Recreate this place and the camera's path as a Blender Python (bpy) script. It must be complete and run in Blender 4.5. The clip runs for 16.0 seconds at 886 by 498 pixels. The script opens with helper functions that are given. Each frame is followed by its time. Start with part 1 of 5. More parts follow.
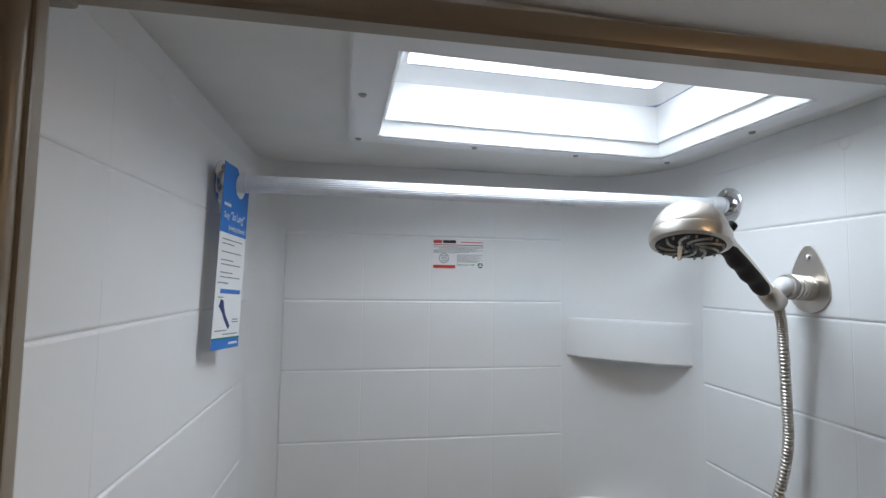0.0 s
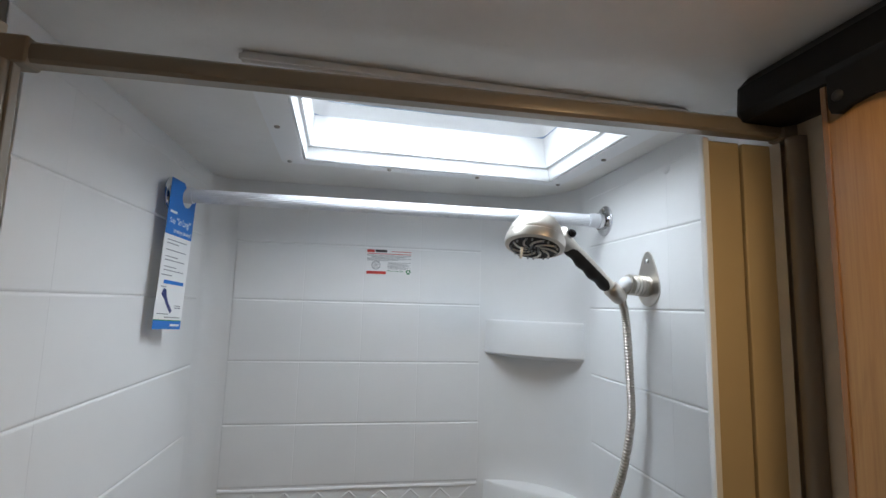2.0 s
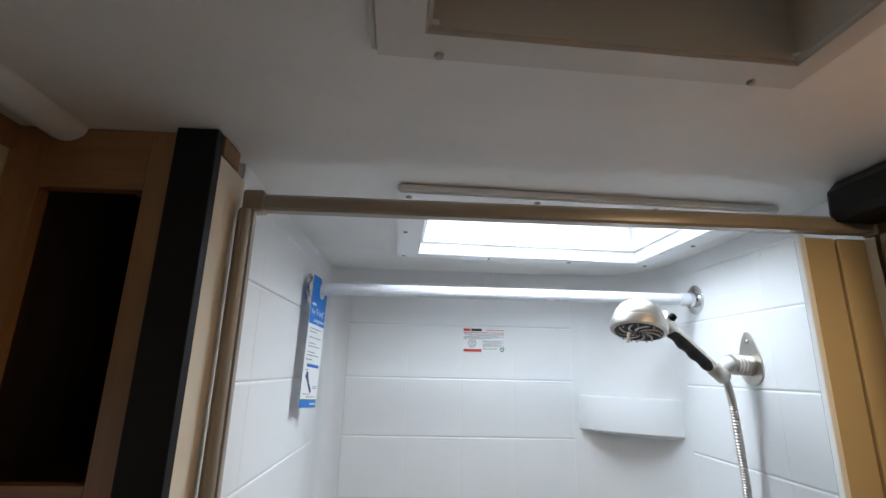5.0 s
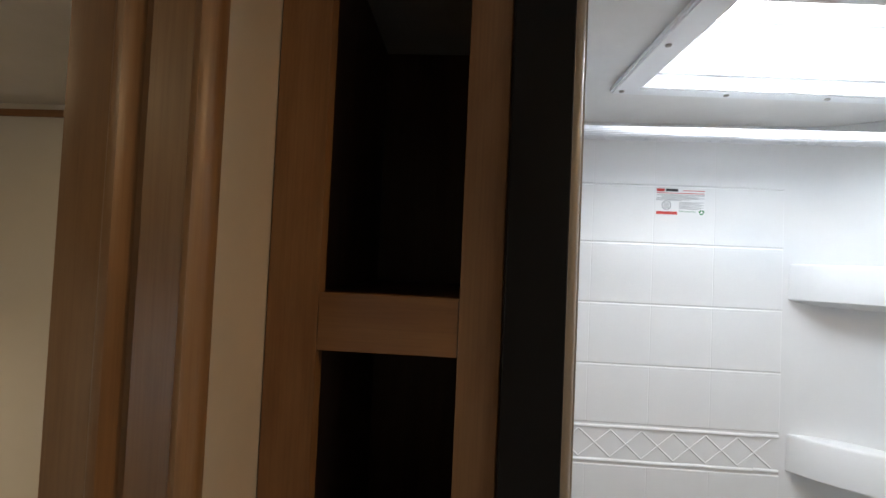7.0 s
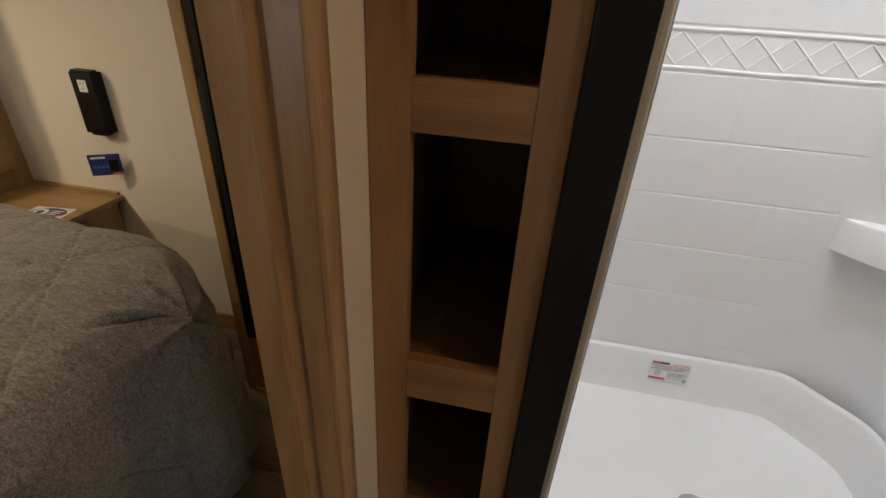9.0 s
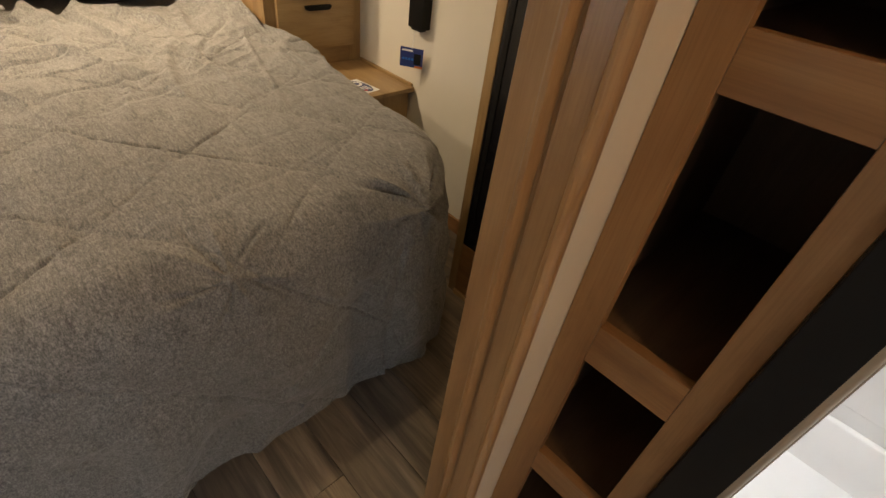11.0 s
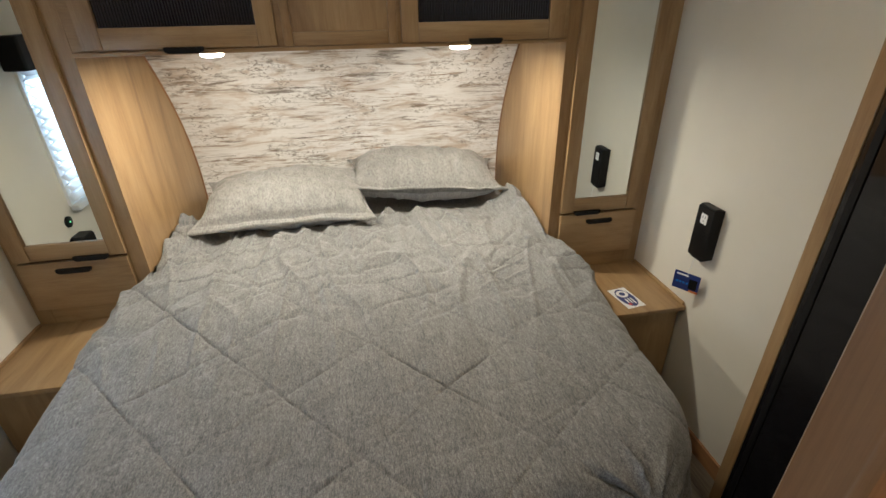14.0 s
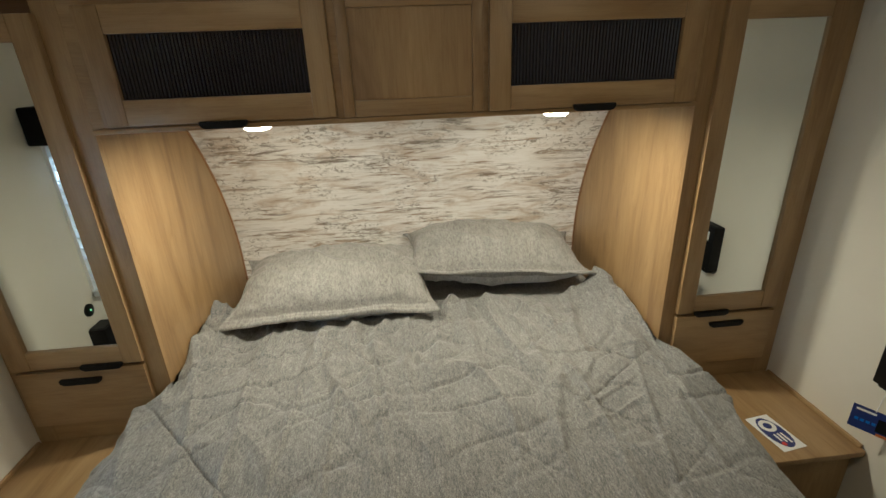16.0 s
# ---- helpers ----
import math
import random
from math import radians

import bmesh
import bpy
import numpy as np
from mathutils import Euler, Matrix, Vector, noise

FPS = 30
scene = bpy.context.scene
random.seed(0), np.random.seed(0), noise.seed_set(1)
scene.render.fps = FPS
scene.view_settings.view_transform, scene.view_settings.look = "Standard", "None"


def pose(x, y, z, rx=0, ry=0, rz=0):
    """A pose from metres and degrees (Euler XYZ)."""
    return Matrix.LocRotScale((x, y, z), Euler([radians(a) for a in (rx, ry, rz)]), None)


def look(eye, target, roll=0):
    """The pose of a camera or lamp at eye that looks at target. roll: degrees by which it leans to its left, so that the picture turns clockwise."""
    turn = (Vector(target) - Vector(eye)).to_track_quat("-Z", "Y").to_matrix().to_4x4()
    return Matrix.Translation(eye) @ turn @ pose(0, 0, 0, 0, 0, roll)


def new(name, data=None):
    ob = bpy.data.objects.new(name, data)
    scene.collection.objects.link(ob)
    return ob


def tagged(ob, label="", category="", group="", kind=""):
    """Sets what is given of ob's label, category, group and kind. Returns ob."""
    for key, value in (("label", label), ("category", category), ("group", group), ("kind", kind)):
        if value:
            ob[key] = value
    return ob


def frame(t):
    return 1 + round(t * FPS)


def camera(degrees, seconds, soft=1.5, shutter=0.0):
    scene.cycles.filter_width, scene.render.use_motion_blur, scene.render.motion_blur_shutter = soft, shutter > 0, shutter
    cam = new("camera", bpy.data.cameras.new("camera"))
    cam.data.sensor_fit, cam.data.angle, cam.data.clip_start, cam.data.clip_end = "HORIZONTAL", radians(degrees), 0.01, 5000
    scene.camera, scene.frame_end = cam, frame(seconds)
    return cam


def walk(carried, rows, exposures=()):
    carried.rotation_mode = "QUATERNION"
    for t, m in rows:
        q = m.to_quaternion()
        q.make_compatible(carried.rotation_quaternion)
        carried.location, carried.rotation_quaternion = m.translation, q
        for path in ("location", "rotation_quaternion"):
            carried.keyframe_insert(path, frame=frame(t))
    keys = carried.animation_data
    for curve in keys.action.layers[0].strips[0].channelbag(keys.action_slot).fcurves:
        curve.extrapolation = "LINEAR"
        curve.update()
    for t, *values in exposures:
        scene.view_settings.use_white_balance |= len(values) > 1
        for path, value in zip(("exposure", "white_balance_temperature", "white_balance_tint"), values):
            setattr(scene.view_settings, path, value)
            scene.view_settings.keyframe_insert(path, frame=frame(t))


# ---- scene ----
cam = camera(87.4, 16.0)
PATH = [
    (0, (0.011, 0.014, 1.707), (0.334, 1.984, 1.839), 0.9),
    (0.5, (0.020, -0.022, 1.671), (0.353, 1.945, 1.805), 0.8),
    (1, (0.054, -0.084, 1.640), (0.397, 1.881, 1.775), 1.1),
    (1.5, (0.130, -0.138, 1.638), (0.464, 1.829, 1.780), 1.1),
    (2, (0.164, -0.179, 1.655), (0.491, 1.779, 1.894), 1.6),
    (2.5, (0.134, -0.259, 1.709), (0.471, 1.660, 2.161), 1.9),
    (3, (0.120, -0.374, 1.777), (0.460, 1.489, 2.420), 1.9),
    (3.2, (0.125, -0.404, 1.782), (0.462, 1.437, 2.486), 2.1),
    (5.5, (-0.070, -0.255, 1.667), (-0.036, 1.693, 2.120), 0.8),
    (6, (-0.222, -0.235, 1.706), (-0.224, 1.723, 2.115), 0.9),
    (6.5, (-0.284, -0.198, 1.685), (-0.341, 1.783, 1.948), 1.8),
    (7, (-0.314, -0.131, 1.582), (-0.431, 1.864, 1.642), 2.5),
    (7.5, (-0.309, -0.118, 1.473), (-0.495, 1.866, 1.301), 3.1),
    (8, (-0.304, -0.156, 1.332), (-0.563, 1.779, 0.895), 3.1),
    (8.5, (-0.297, -0.185, 1.233), (-0.601, 1.663, 0.532), 3.5),
    (8.7, (-0.319, -0.191, 1.230), (-0.614, 1.595, 0.380), 3.2),
    (10.8, (-0.314, -0.189, 1.195), (-1.248, 1.068, -0.048), 8.4),
    (11, (-0.328, -0.198, 1.219), (-1.352, 0.980, -0.032), 8.7),
    (11.5, (-0.360, -0.178, 1.248), (-1.589, 0.753, -0.026), 6.2),
    (12, (-0.402, -0.080, 1.308), (-1.841, 0.535, 0.062), 1.8),
    (12.5, (-0.413, -0.063, 1.420), (-1.972, 0.410, 0.260), 0.3),
    (13, (-0.420, -0.073, 1.469), (-2.092, 0.305, 0.440), -0.4),
    (13.5, (-0.424, -0.075, 1.550), (-2.143, 0.258, 0.584), -0.8),
    (14, (-0.428, -0.091, 1.566), (-2.177, 0.210, 0.643), -1.1),
    (14.5, (-0.471, -0.090, 1.556), (-2.244, 0.160, 0.663), -1.4),
    (15, (-0.615, -0.143, 1.525), (-2.408, 0.098, 0.671), -1.7),
    (15.5, (-0.754, -0.175, 1.568), (-2.575, 0.035, 0.768), -2.2),
    (16, (-0.847, -0.174, 1.584), (-2.697, -0.008, 0.844), -2.2),
]
# white balance and exposure follow the clip's own camera
EXPO = [(0, -0.65, 6500, 10), (1.5, -0.6, 6550, 9), (2.5, -0.4, 6500, 10), (3, -0.2, 6450, 10), (5.5, -0.1, 6350, 8), (6, -0.1, 6400, 9), (6.5, 0.15, 6500, 9), (7, 0.3, 6700, 10), (8.5, 0.6, 6800, 12),
        (11, 1.2, 7200, 12), (11.5, 1.78, 6250, 12), (12, 1.68, 5700, 10), (13, 1.40, 5400, 8), (14.5, 1.1, 5400, 4), (16, 0.76, 5550, 0)]
walk(cam, [(t, look(eye, target, roll)) for t, eye, target, roll in PATH], EXPO)

# ---------------------------------------------------------------- light
world = bpy.data.worlds.new("sky")
scene.world = world
world.use_nodes = True
sky = world.node_tree.nodes.new("ShaderNodeTexSky")
sky.sky_type, sky.sun_disc = "NISHITA", False
sky.sun_elevation, sky.sun_rotation = radians(50), radians(150)
world.node_tree.links.new(sky.outputs[0], world.node_tree.nodes["Background"].inputs[0])
world.node_tree.nodes["Background"].inputs[1].default_value = 0.12


def sun():
    lamp = bpy.data.lights.new("sun", "SUN")
    lamp.energy, lamp.angle, lamp.color = 1.0, radians(12), (1, 0.95, 0.88)
    new("sun", lamp).matrix_world = look((0, 0, 8), (1.8, 2.6, 0))


def area(name, at, to, sx, sy, watts, colour, spread=180):
    lamp = bpy.data.lights.new(name, "AREA")
    lamp.shape, lamp.size, lamp.size_y = "RECTANGLE", sx, sy
    lamp.energy, lamp.color, lamp.spread = watts, colour, radians(spread)
    new(name, lamp).matrix_world = look(at, to)


def disc_lamp(name, at, size, watts, colour):
    lamp = bpy.data.lights.new(name, "AREA")
    lamp.shape, lamp.size, lamp.energy, lamp.color = "DISK", size, watts, colour
    new(name, lamp).matrix_world = look(at, (at[0], at[1] + 0.0001, at[2] - 1))


DAY, WARM = (0.80, 0.90, 1.0), (1.0, 0.70, 0.39)
CEIL = 1.975
sun()
area("skylight_daylight", (0.304, 0.680, 2.071), (0.304, 0.6801, 0), 0.44, 0.19, 4.9, DAY, 155)
disc_lamp("bath_puck_light", (0.535, -0.054, 1.951), 0.11, 2.5, WARM)
disc_lamp("head_puck_light", (-2.20, -0.55, 1.4285), 0.05, 4.3, (1.0, 0.80, 0.56))
disc_lamp("head_puck_light", (-2.20, 0.290, 1.4285), 0.05, 4.3, (1.0, 0.80, 0.56))
disc_lamp("bedroom_puck_light", (-1.20, -0.50, 1.951), 0.11, 0.55, WARM)
disc_lamp("bedroom_puck_light", (-1.20, 0.40, 1.951), 0.11, 0.85, WARM)
# added cool fill for the bed's foot, from an assumed unseen doorway
area("bed_foot_fill", (0.795, -0.955, 1.0), (-1.0, 0.10, 0.75), 0.5, 1.6, 0.75, (0.56, 0.77, 1.0))
area("window_daylight", (-1.37, -1.36, 1.1), (-1.37, 0, 0.9), 0.55, 0.5, 1.6, (0.72, 0.86, 1.0))


# ---------------------------------------------------------------- materials
def material(name, rough=0.5, metal=0.0):
    m = bpy.data.materials.new(name)
    m.use_nodes = True
    b = m.node_tree.nodes["Principled BSDF"]
    b.inputs["Roughness"].default_value, b.inputs["Metallic"].default_value = rough, metal
    return m, m.node_tree.nodes, m.node_tree.links, b


def coords(nodes, links, scale):
    tc, mp = nodes.new("ShaderNodeTexCoord"), nodes.new("ShaderNodeMapping")
    mp.inputs["Scale"].default_value = scale
    links.new(tc.outputs["Object"], mp.inputs[0])
    return mp.outputs[0]


def noise_tex(nodes, links, scale, size=1.0, detail=5, rough=0.6, distort=0.0):
    n = nodes.new("ShaderNodeTexNoise")
    n.inputs["Scale"].default_value, n.inputs["Detail"].default_value = size, detail
    n.inputs["Roughness"].default_value, n.inputs["Distortion"].default_value = rough, distort
    links.new(coords(nodes, links, scale), n.inputs["Vector"])
    return n.outputs["Fac"]


def ramp(nodes, links, fac, stops):
    r = nodes.new("ShaderNodeValToRGB")
    e = r.color_ramp.elements
    while len(e) < len(stops):
        e.new(0.5)
    for k, (p, c) in zip(e, stops):
        k.position, k.color = p, (*c, 1)
    links.new(fac, r.inputs[0])
    return r.outputs[0]


def mixed(nodes, links, fac, a, b, blend="MIX"):
    m = nodes.new("ShaderNodeMix")
    m.data_type, m.blend_type = "RGBA", blend
    for socket, v in ((m.inputs[0], fac), (m.inputs[6], a), (m.inputs[7], b)):
        if isinstance(v, (int, float)):
            socket.default_value = v
        elif isinstance(v, tuple):
            socket.default_value = (*v, 1)
        else:
            links.new(v, socket)
    return m.outputs[2]


def bump(nodes, links, b, fac, strength, distance=0.002):
    n = nodes.new("ShaderNodeBump")
    n.inputs["Strength"].default_value, n.inputs["Distance"].default_value = strength, distance
    links.new(fac, n.inputs["Height"])
    if b.inputs["Normal"].is_linked:
        links.new(b.inputs["Normal"].links[0].from_socket, n.inputs["Normal"])
    links.new(n.outputs[0], b.inputs["Normal"])


def plain(name, colour, rough=0.5, metal=0.0, vary=0.06, size=6.0, grain=120.0, relief=0.05, coat=0.0):
    """Paint, plastic or metal with faint blotches and a fine grain."""
    m, nodes, links, b = material(name, rough, metal)
    lo, hi = tuple(c * (1 - vary) for c in colour), tuple(min(1, c * (1 + vary)) for c in colour)
    blot = noise_tex(nodes, links, (1, 1, 1), size, 6, 0.65)
    links.new(ramp(nodes, links, blot, [(0.3, lo), (0.7, hi)]), b.inputs["Base Color"])
    links.new(ramp(nodes, links, blot, [(0.3, (rough * 0.85,) * 3), (0.7, (min(1, rough * 1.15),) * 3)]), b.inputs["Roughness"])
    if relief:
        bump(nodes, links, b, noise_tex(nodes, links, (1, 1, 1), grain, 3), relief, 0.001)
    b.inputs["Coat Weight"].default_value = coat
    return m


def wood(name, tones, along="z", rough=0.42, relief=0.15, coat=0.15):
    """Veneer or solid wood: long streaks, cathedral bands and fine pores along one axis."""
    m, nodes, links, b = material(name, rough)
    def sc(across, lengthways):
        return tuple(lengthways if a == along else across for a in "xyz")
    band = noise_tex(nodes, links, sc(5.5, 0.75), 1.0, 6, 0.58, 2.2)
    streak = noise_tex(nodes, links, sc(46, 2.0), 1.0, 6, 0.7, 0.9)
    pore = noise_tex(nodes, links, sc(420, 9), 1.0, 3, 0.6)
    dark, mid, light = tones
    c1 = ramp(nodes, links, band, [(0.28, dark), (0.50, mid), (0.74, light)])
    c2 = ramp(nodes, links, streak, [(0.32, (0.58, 0.5, 0.42)), (0.6, (1, 1, 1))])
    fleck = noise_tex(nodes, links, sc(16, 4), 1.0, 5, 0.65, 1.5)
    c4 = ramp(nodes, links, fleck, [(0.34, (0.72, 0.66, 0.58)), (0.52, (1, 1, 1))])
    col = mixed(nodes, links, 0.45, mixed(nodes, links, 0.26, c1, c2, "MULTIPLY"), c4, "MULTIPLY")
    c3 = ramp(nodes, links, pore, [(0.35, (0.7, 0.65, 0.6)), (0.55, (1, 1, 1))])
    info = nodes.new("ShaderNodeObjectInfo")
    tint = ramp(nodes, links, info.outputs["Random"], [(0, (0.88, 0.86, 0.84)), (1, (1, 1, 1))])
    col = mixed(nodes, links, 1.0, mixed(nodes, links, 0.35, col, c3, "MULTIPLY"), tint, "MULTIPLY")
    links.new(col, b.inputs["Base Color"])
    bump(nodes, links, b, streak, relief, 0.0006)
    bump(nodes, links, b, pore, relief * 0.8, 0.0004)
    b.inputs["Coat Weight"].default_value, b.inputs["Coat Roughness"].default_value = coat, 0.3
    return m


MAPLE = ((0.255, 0.158, 0.070), (0.36, 0.238, 0.112), (0.45, 0.315, 0.158))
HICKORY = ((0.215, 0.102, 0.039), (0.32, 0.162, 0.064), (0.41, 0.222, 0.092))
M_WOOD = wood("maple_upright", MAPLE, "z")
M_WOOD_Y = wood("maple_crosswise", MAPLE, "y")
M_WOOD_X = wood("maple_lengthwise", MAPLE, "x")
# same wood with darker tones: the bath side's dimness is in the colour
M_JAMB = wood("dimmed_jamb_wood", ((0.27, 0.138, 0.056), (0.37, 0.205, 0.090), (0.45, 0.268, 0.125)), "z", 0.36, 0.10, 0.28)
M_CAB = wood("stained_face_frame", HICKORY, "z", 0.45)
M_CAB_X = wood("stained_rail_wood", HICKORY, "x", 0.45)
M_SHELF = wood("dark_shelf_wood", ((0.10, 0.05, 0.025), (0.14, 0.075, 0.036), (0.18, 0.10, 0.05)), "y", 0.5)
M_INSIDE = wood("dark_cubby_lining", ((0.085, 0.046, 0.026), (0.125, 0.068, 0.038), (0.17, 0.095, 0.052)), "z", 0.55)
M_DOOR = wood("golden_door_veneer", ((0.27, 0.135, 0.045), (0.38, 0.205, 0.072), (0.45, 0.26, 0.10)), "z", 0.38)
M_WHITE = plain("white_moulded_plastic", (0.77, 0.78, 0.79), 0.44, vary=0.025, size=3, grain=22, relief=0.07)
M_TRIM = plain("white_skylight_plastic", (0.82, 0.83, 0.84), 0.38, vary=0.02, grain=90, relief=0.03)
M_CEIL = plain("textured_white_ceiling_vinyl", (0.79, 0.78, 0.76), 0.62, vary=0.06, size=5, grain=230, relief=0.30)
M_WALL = plain("cream_wall_vinyl", (0.67, 0.64, 0.565), 0.6, vary=0.03, size=4, grain=260, relief=0.18)
M_CREAM = plain("cream_panel_edge", (0.66, 0.57, 0.445), 0.55, vary=0.06, size=5, grain=180, relief=0.12)
M_TAUPE = plain("taupe_anodised_frame", (0.30, 0.26, 0.21), 0.34, metal=0.15, vary=0.03, grain=200, relief=0.04)
M_TAN = plain("tan_screen_panel", (0.47, 0.37, 0.22), 0.48, vary=0.05, grain=150, relief=0.05)
M_BLACK = plain("black_satin_paint", (0.007, 0.007, 0.0075), 0.5, vary=0.2, grain=200, relief=0.06)
M_BLACK.node_tree.nodes["Principled BSDF"].inputs["Specular IOR Level"].default_value = 0.22
M_GLOSS = plain("black_gloss_glass", (0.006, 0.006, 0.008), 0.07, vary=0.1, relief=0.0)
M_FLUTE = plain("black_fluted_glass", (0.008, 0.008, 0.014), 0.10, vary=0.1, relief=0.0)
M_NICKEL = plain("brushed_nickel", (0.60, 0.56, 0.51), 0.40, 1.0, vary=0.05, grain=300, relief=0.08)
M_CHROME = plain("polished_chrome", (0.70, 0.70, 0.72), 0.12, 1.0, vary=0.03, relief=0.0)
M_RUBBER = plain("black_rubber", (0.014, 0.014, 0.015), 0.62, vary=0.2, grain=200, relief=0.15)
M_ROD = plain("white_ribbed_rod", (0.76, 0.78, 0.82), 0.28, vary=0.02, relief=0.0)
M_BLUE = plain("blue_card_print", (0.01, 0.16, 0.55), 0.42, vary=0.04, relief=0.0)
M_PAPER = plain("white_paper", (0.78, 0.79, 0.80), 0.5, vary=0.02, relief=0.0)
M_GREYINK = plain("grey_ink", (0.25, 0.26, 0.28), 0.5, relief=0.0)
M_RED = plain("red_ink", (0.55, 0.05, 0.04), 0.5, relief=0.0)
M_GREEN = plain("green_ink", (0.01, 0.20, 0.06), 0.5, relief=0.0)
M_NAVY = plain("navy_ink", (0.02, 0.035, 0.16), 0.4, relief=0.0)
M_ORANGE = plain("orange_ink", (0.5, 0.16, 0.04), 0.4, relief=0.0)
M_FAN = plain("grey_fan_plastic", (0.32, 0.315, 0.30), 0.5, vary=0.08, relief=0.05)
M_VENT = plain("off_white_vent_plastic", (0.63, 0.60, 0.56), 0.45, vary=0.04, grain=200, relief=0.05)
M_SCREW = plain("steel_screw", (0.35, 0.33, 0.30), 0.35, 1.0, relief=0.0)


def glow(name, colour, strength):
    m, nodes, links, b = material(name, 0.4)
    b.inputs["Base Color"].default_value = (0.8, 0.8, 0.8, 1)
    b.inputs["Emission Color"].default_value, b.inputs["Emission Strength"].default_value = (*colour, 1), strength
    return m


M_LAMP = glow("lit_lamp_diffuser", (1.0, 0.80, 0.52), 9.0)
M_PUCK = glow("lit_puck_diffuser", (1.0, 0.86, 0.62), 14.0)
# the dome emits by itself in place of daylight from above
M_DOME = glow("glowing_dome", (0.92, 0.96, 1.0), 3.2)
M_LED = glow("green_led", (0.05, 1.0, 0.3), 0.5)


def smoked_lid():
    m, nodes, links, b = material("glowing_smoked_lid", 0.4)
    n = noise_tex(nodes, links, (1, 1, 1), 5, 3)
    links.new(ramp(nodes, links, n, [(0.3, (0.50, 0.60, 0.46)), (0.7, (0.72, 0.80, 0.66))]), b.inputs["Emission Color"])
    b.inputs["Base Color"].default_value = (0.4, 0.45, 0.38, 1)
    # emission stands in for sky light coming through the lid
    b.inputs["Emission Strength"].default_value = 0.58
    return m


M_LID = smoked_lid()


def screen_mesh():
    """Insect screen: fine dark wires with open squares between them."""
    m, nodes, links, b = material("insect_screen", 0.6)
    b.inputs["Base Color"].default_value = (0.10, 0.10, 0.09, 1)
    v = coords(nodes, links, (520, 520, 520))
    sep = nodes.new("ShaderNodeSeparateXYZ")
    links.new(v, sep.inputs[0])
    outs = []
    for k in (0, 1):
        f = nodes.new("ShaderNodeMath"); f.operation = "FRACT"
        links.new(sep.outputs[k], f.inputs[0])
        g = nodes.new("ShaderNodeMath"); g.operation = "LESS_THAN"
        g.inputs[1].default_value = 0.22
        links.new(f.outputs[0], g.inputs[0])
        outs.append(g.outputs[0])
    mx = nodes.new("ShaderNodeMath"); mx.operation = "MAXIMUM"
    links.new(outs[0], mx.inputs[0]), links.new(outs[1], mx.inputs[1])
    links.new(mx.outputs[0], b.inputs["Alpha"])
    return m


M_SCREEN = screen_mesh()


def whitewash():
    """Distressed whitewashed boards: white paint worn through to brown along the grain."""
    m, nodes, links, b = material("distressed_whitewash", 0.6)
    def times(p, q):
        k = nodes.new("ShaderNodeMath"); k.operation = "MULTIPLY"
        links.new(p, k.inputs[0]), links.new(q, k.inputs[1])
        return k.outputs[0]
    grain = noise_tex(nodes, links, (1, 5, 70), 1.0, 8, 0.72, 0.4)
    col = ramp(nodes, links, grain, [(0.30, (0.58, 0.55, 0.51)), (0.44, (0.77, 0.75, 0.725)), (0.60, (0.84, 0.83, 0.815))])
    smudge = ramp(nodes, links, noise_tex(nodes, links, (1, 4.0, 17), 1.0, 7, 0.66, 1.0), [(0.50, (0, 0, 0)), (0.66, (0.80, 0.80, 0.80))])
    col = mixed(nodes, links, smudge, col, (0.47, 0.36, 0.265))
    patch = ramp(nodes, links, noise_tex(nodes, links, (1, 2.8, 15), 1.0, 5, 0.6, 0.8), [(0.44, (0, 0, 0)), (0.56, (1, 1, 1))])
    streak = ramp(nodes, links, noise_tex(nodes, links, (1, 5, 62), 1.0, 10, 0.74, 0.55), [(0.505, (0, 0, 0)), (0.58, (0.92, 0.92, 0.92))])
    tone = ramp(nodes, links, noise_tex(nodes, links, (1, 4, 9), 1.0, 2), [(0.40, (0.14, 0.112, 0.088)), (0.62, (0.30, 0.205, 0.13))])
    col = mixed(nodes, links, times(patch, streak), col, tone)
    patch2 = ramp(nodes, links, noise_tex(nodes, links, (1, 3.1, 7), 1.3, 3, 0.5, 0.2), [(0.50, (0, 0, 0)), (0.60, (1, 1, 1))])
    flake = ramp(nodes, links, noise_tex(nodes, links, (1, 30, 62), 1.0, 9, 0.7, 1.2), [(0.54, (0, 0, 0)), (0.58, (0.75, 0.75, 0.75))])
    col = mixed(nodes, links, times(patch2, flake), col, (0.17, 0.145, 0.115))
    links.new(col, b.inputs["Base Color"])
    bump(nodes, links, b, grain, 0.15, 0.001)
    return m


M_BOARD = whitewash()


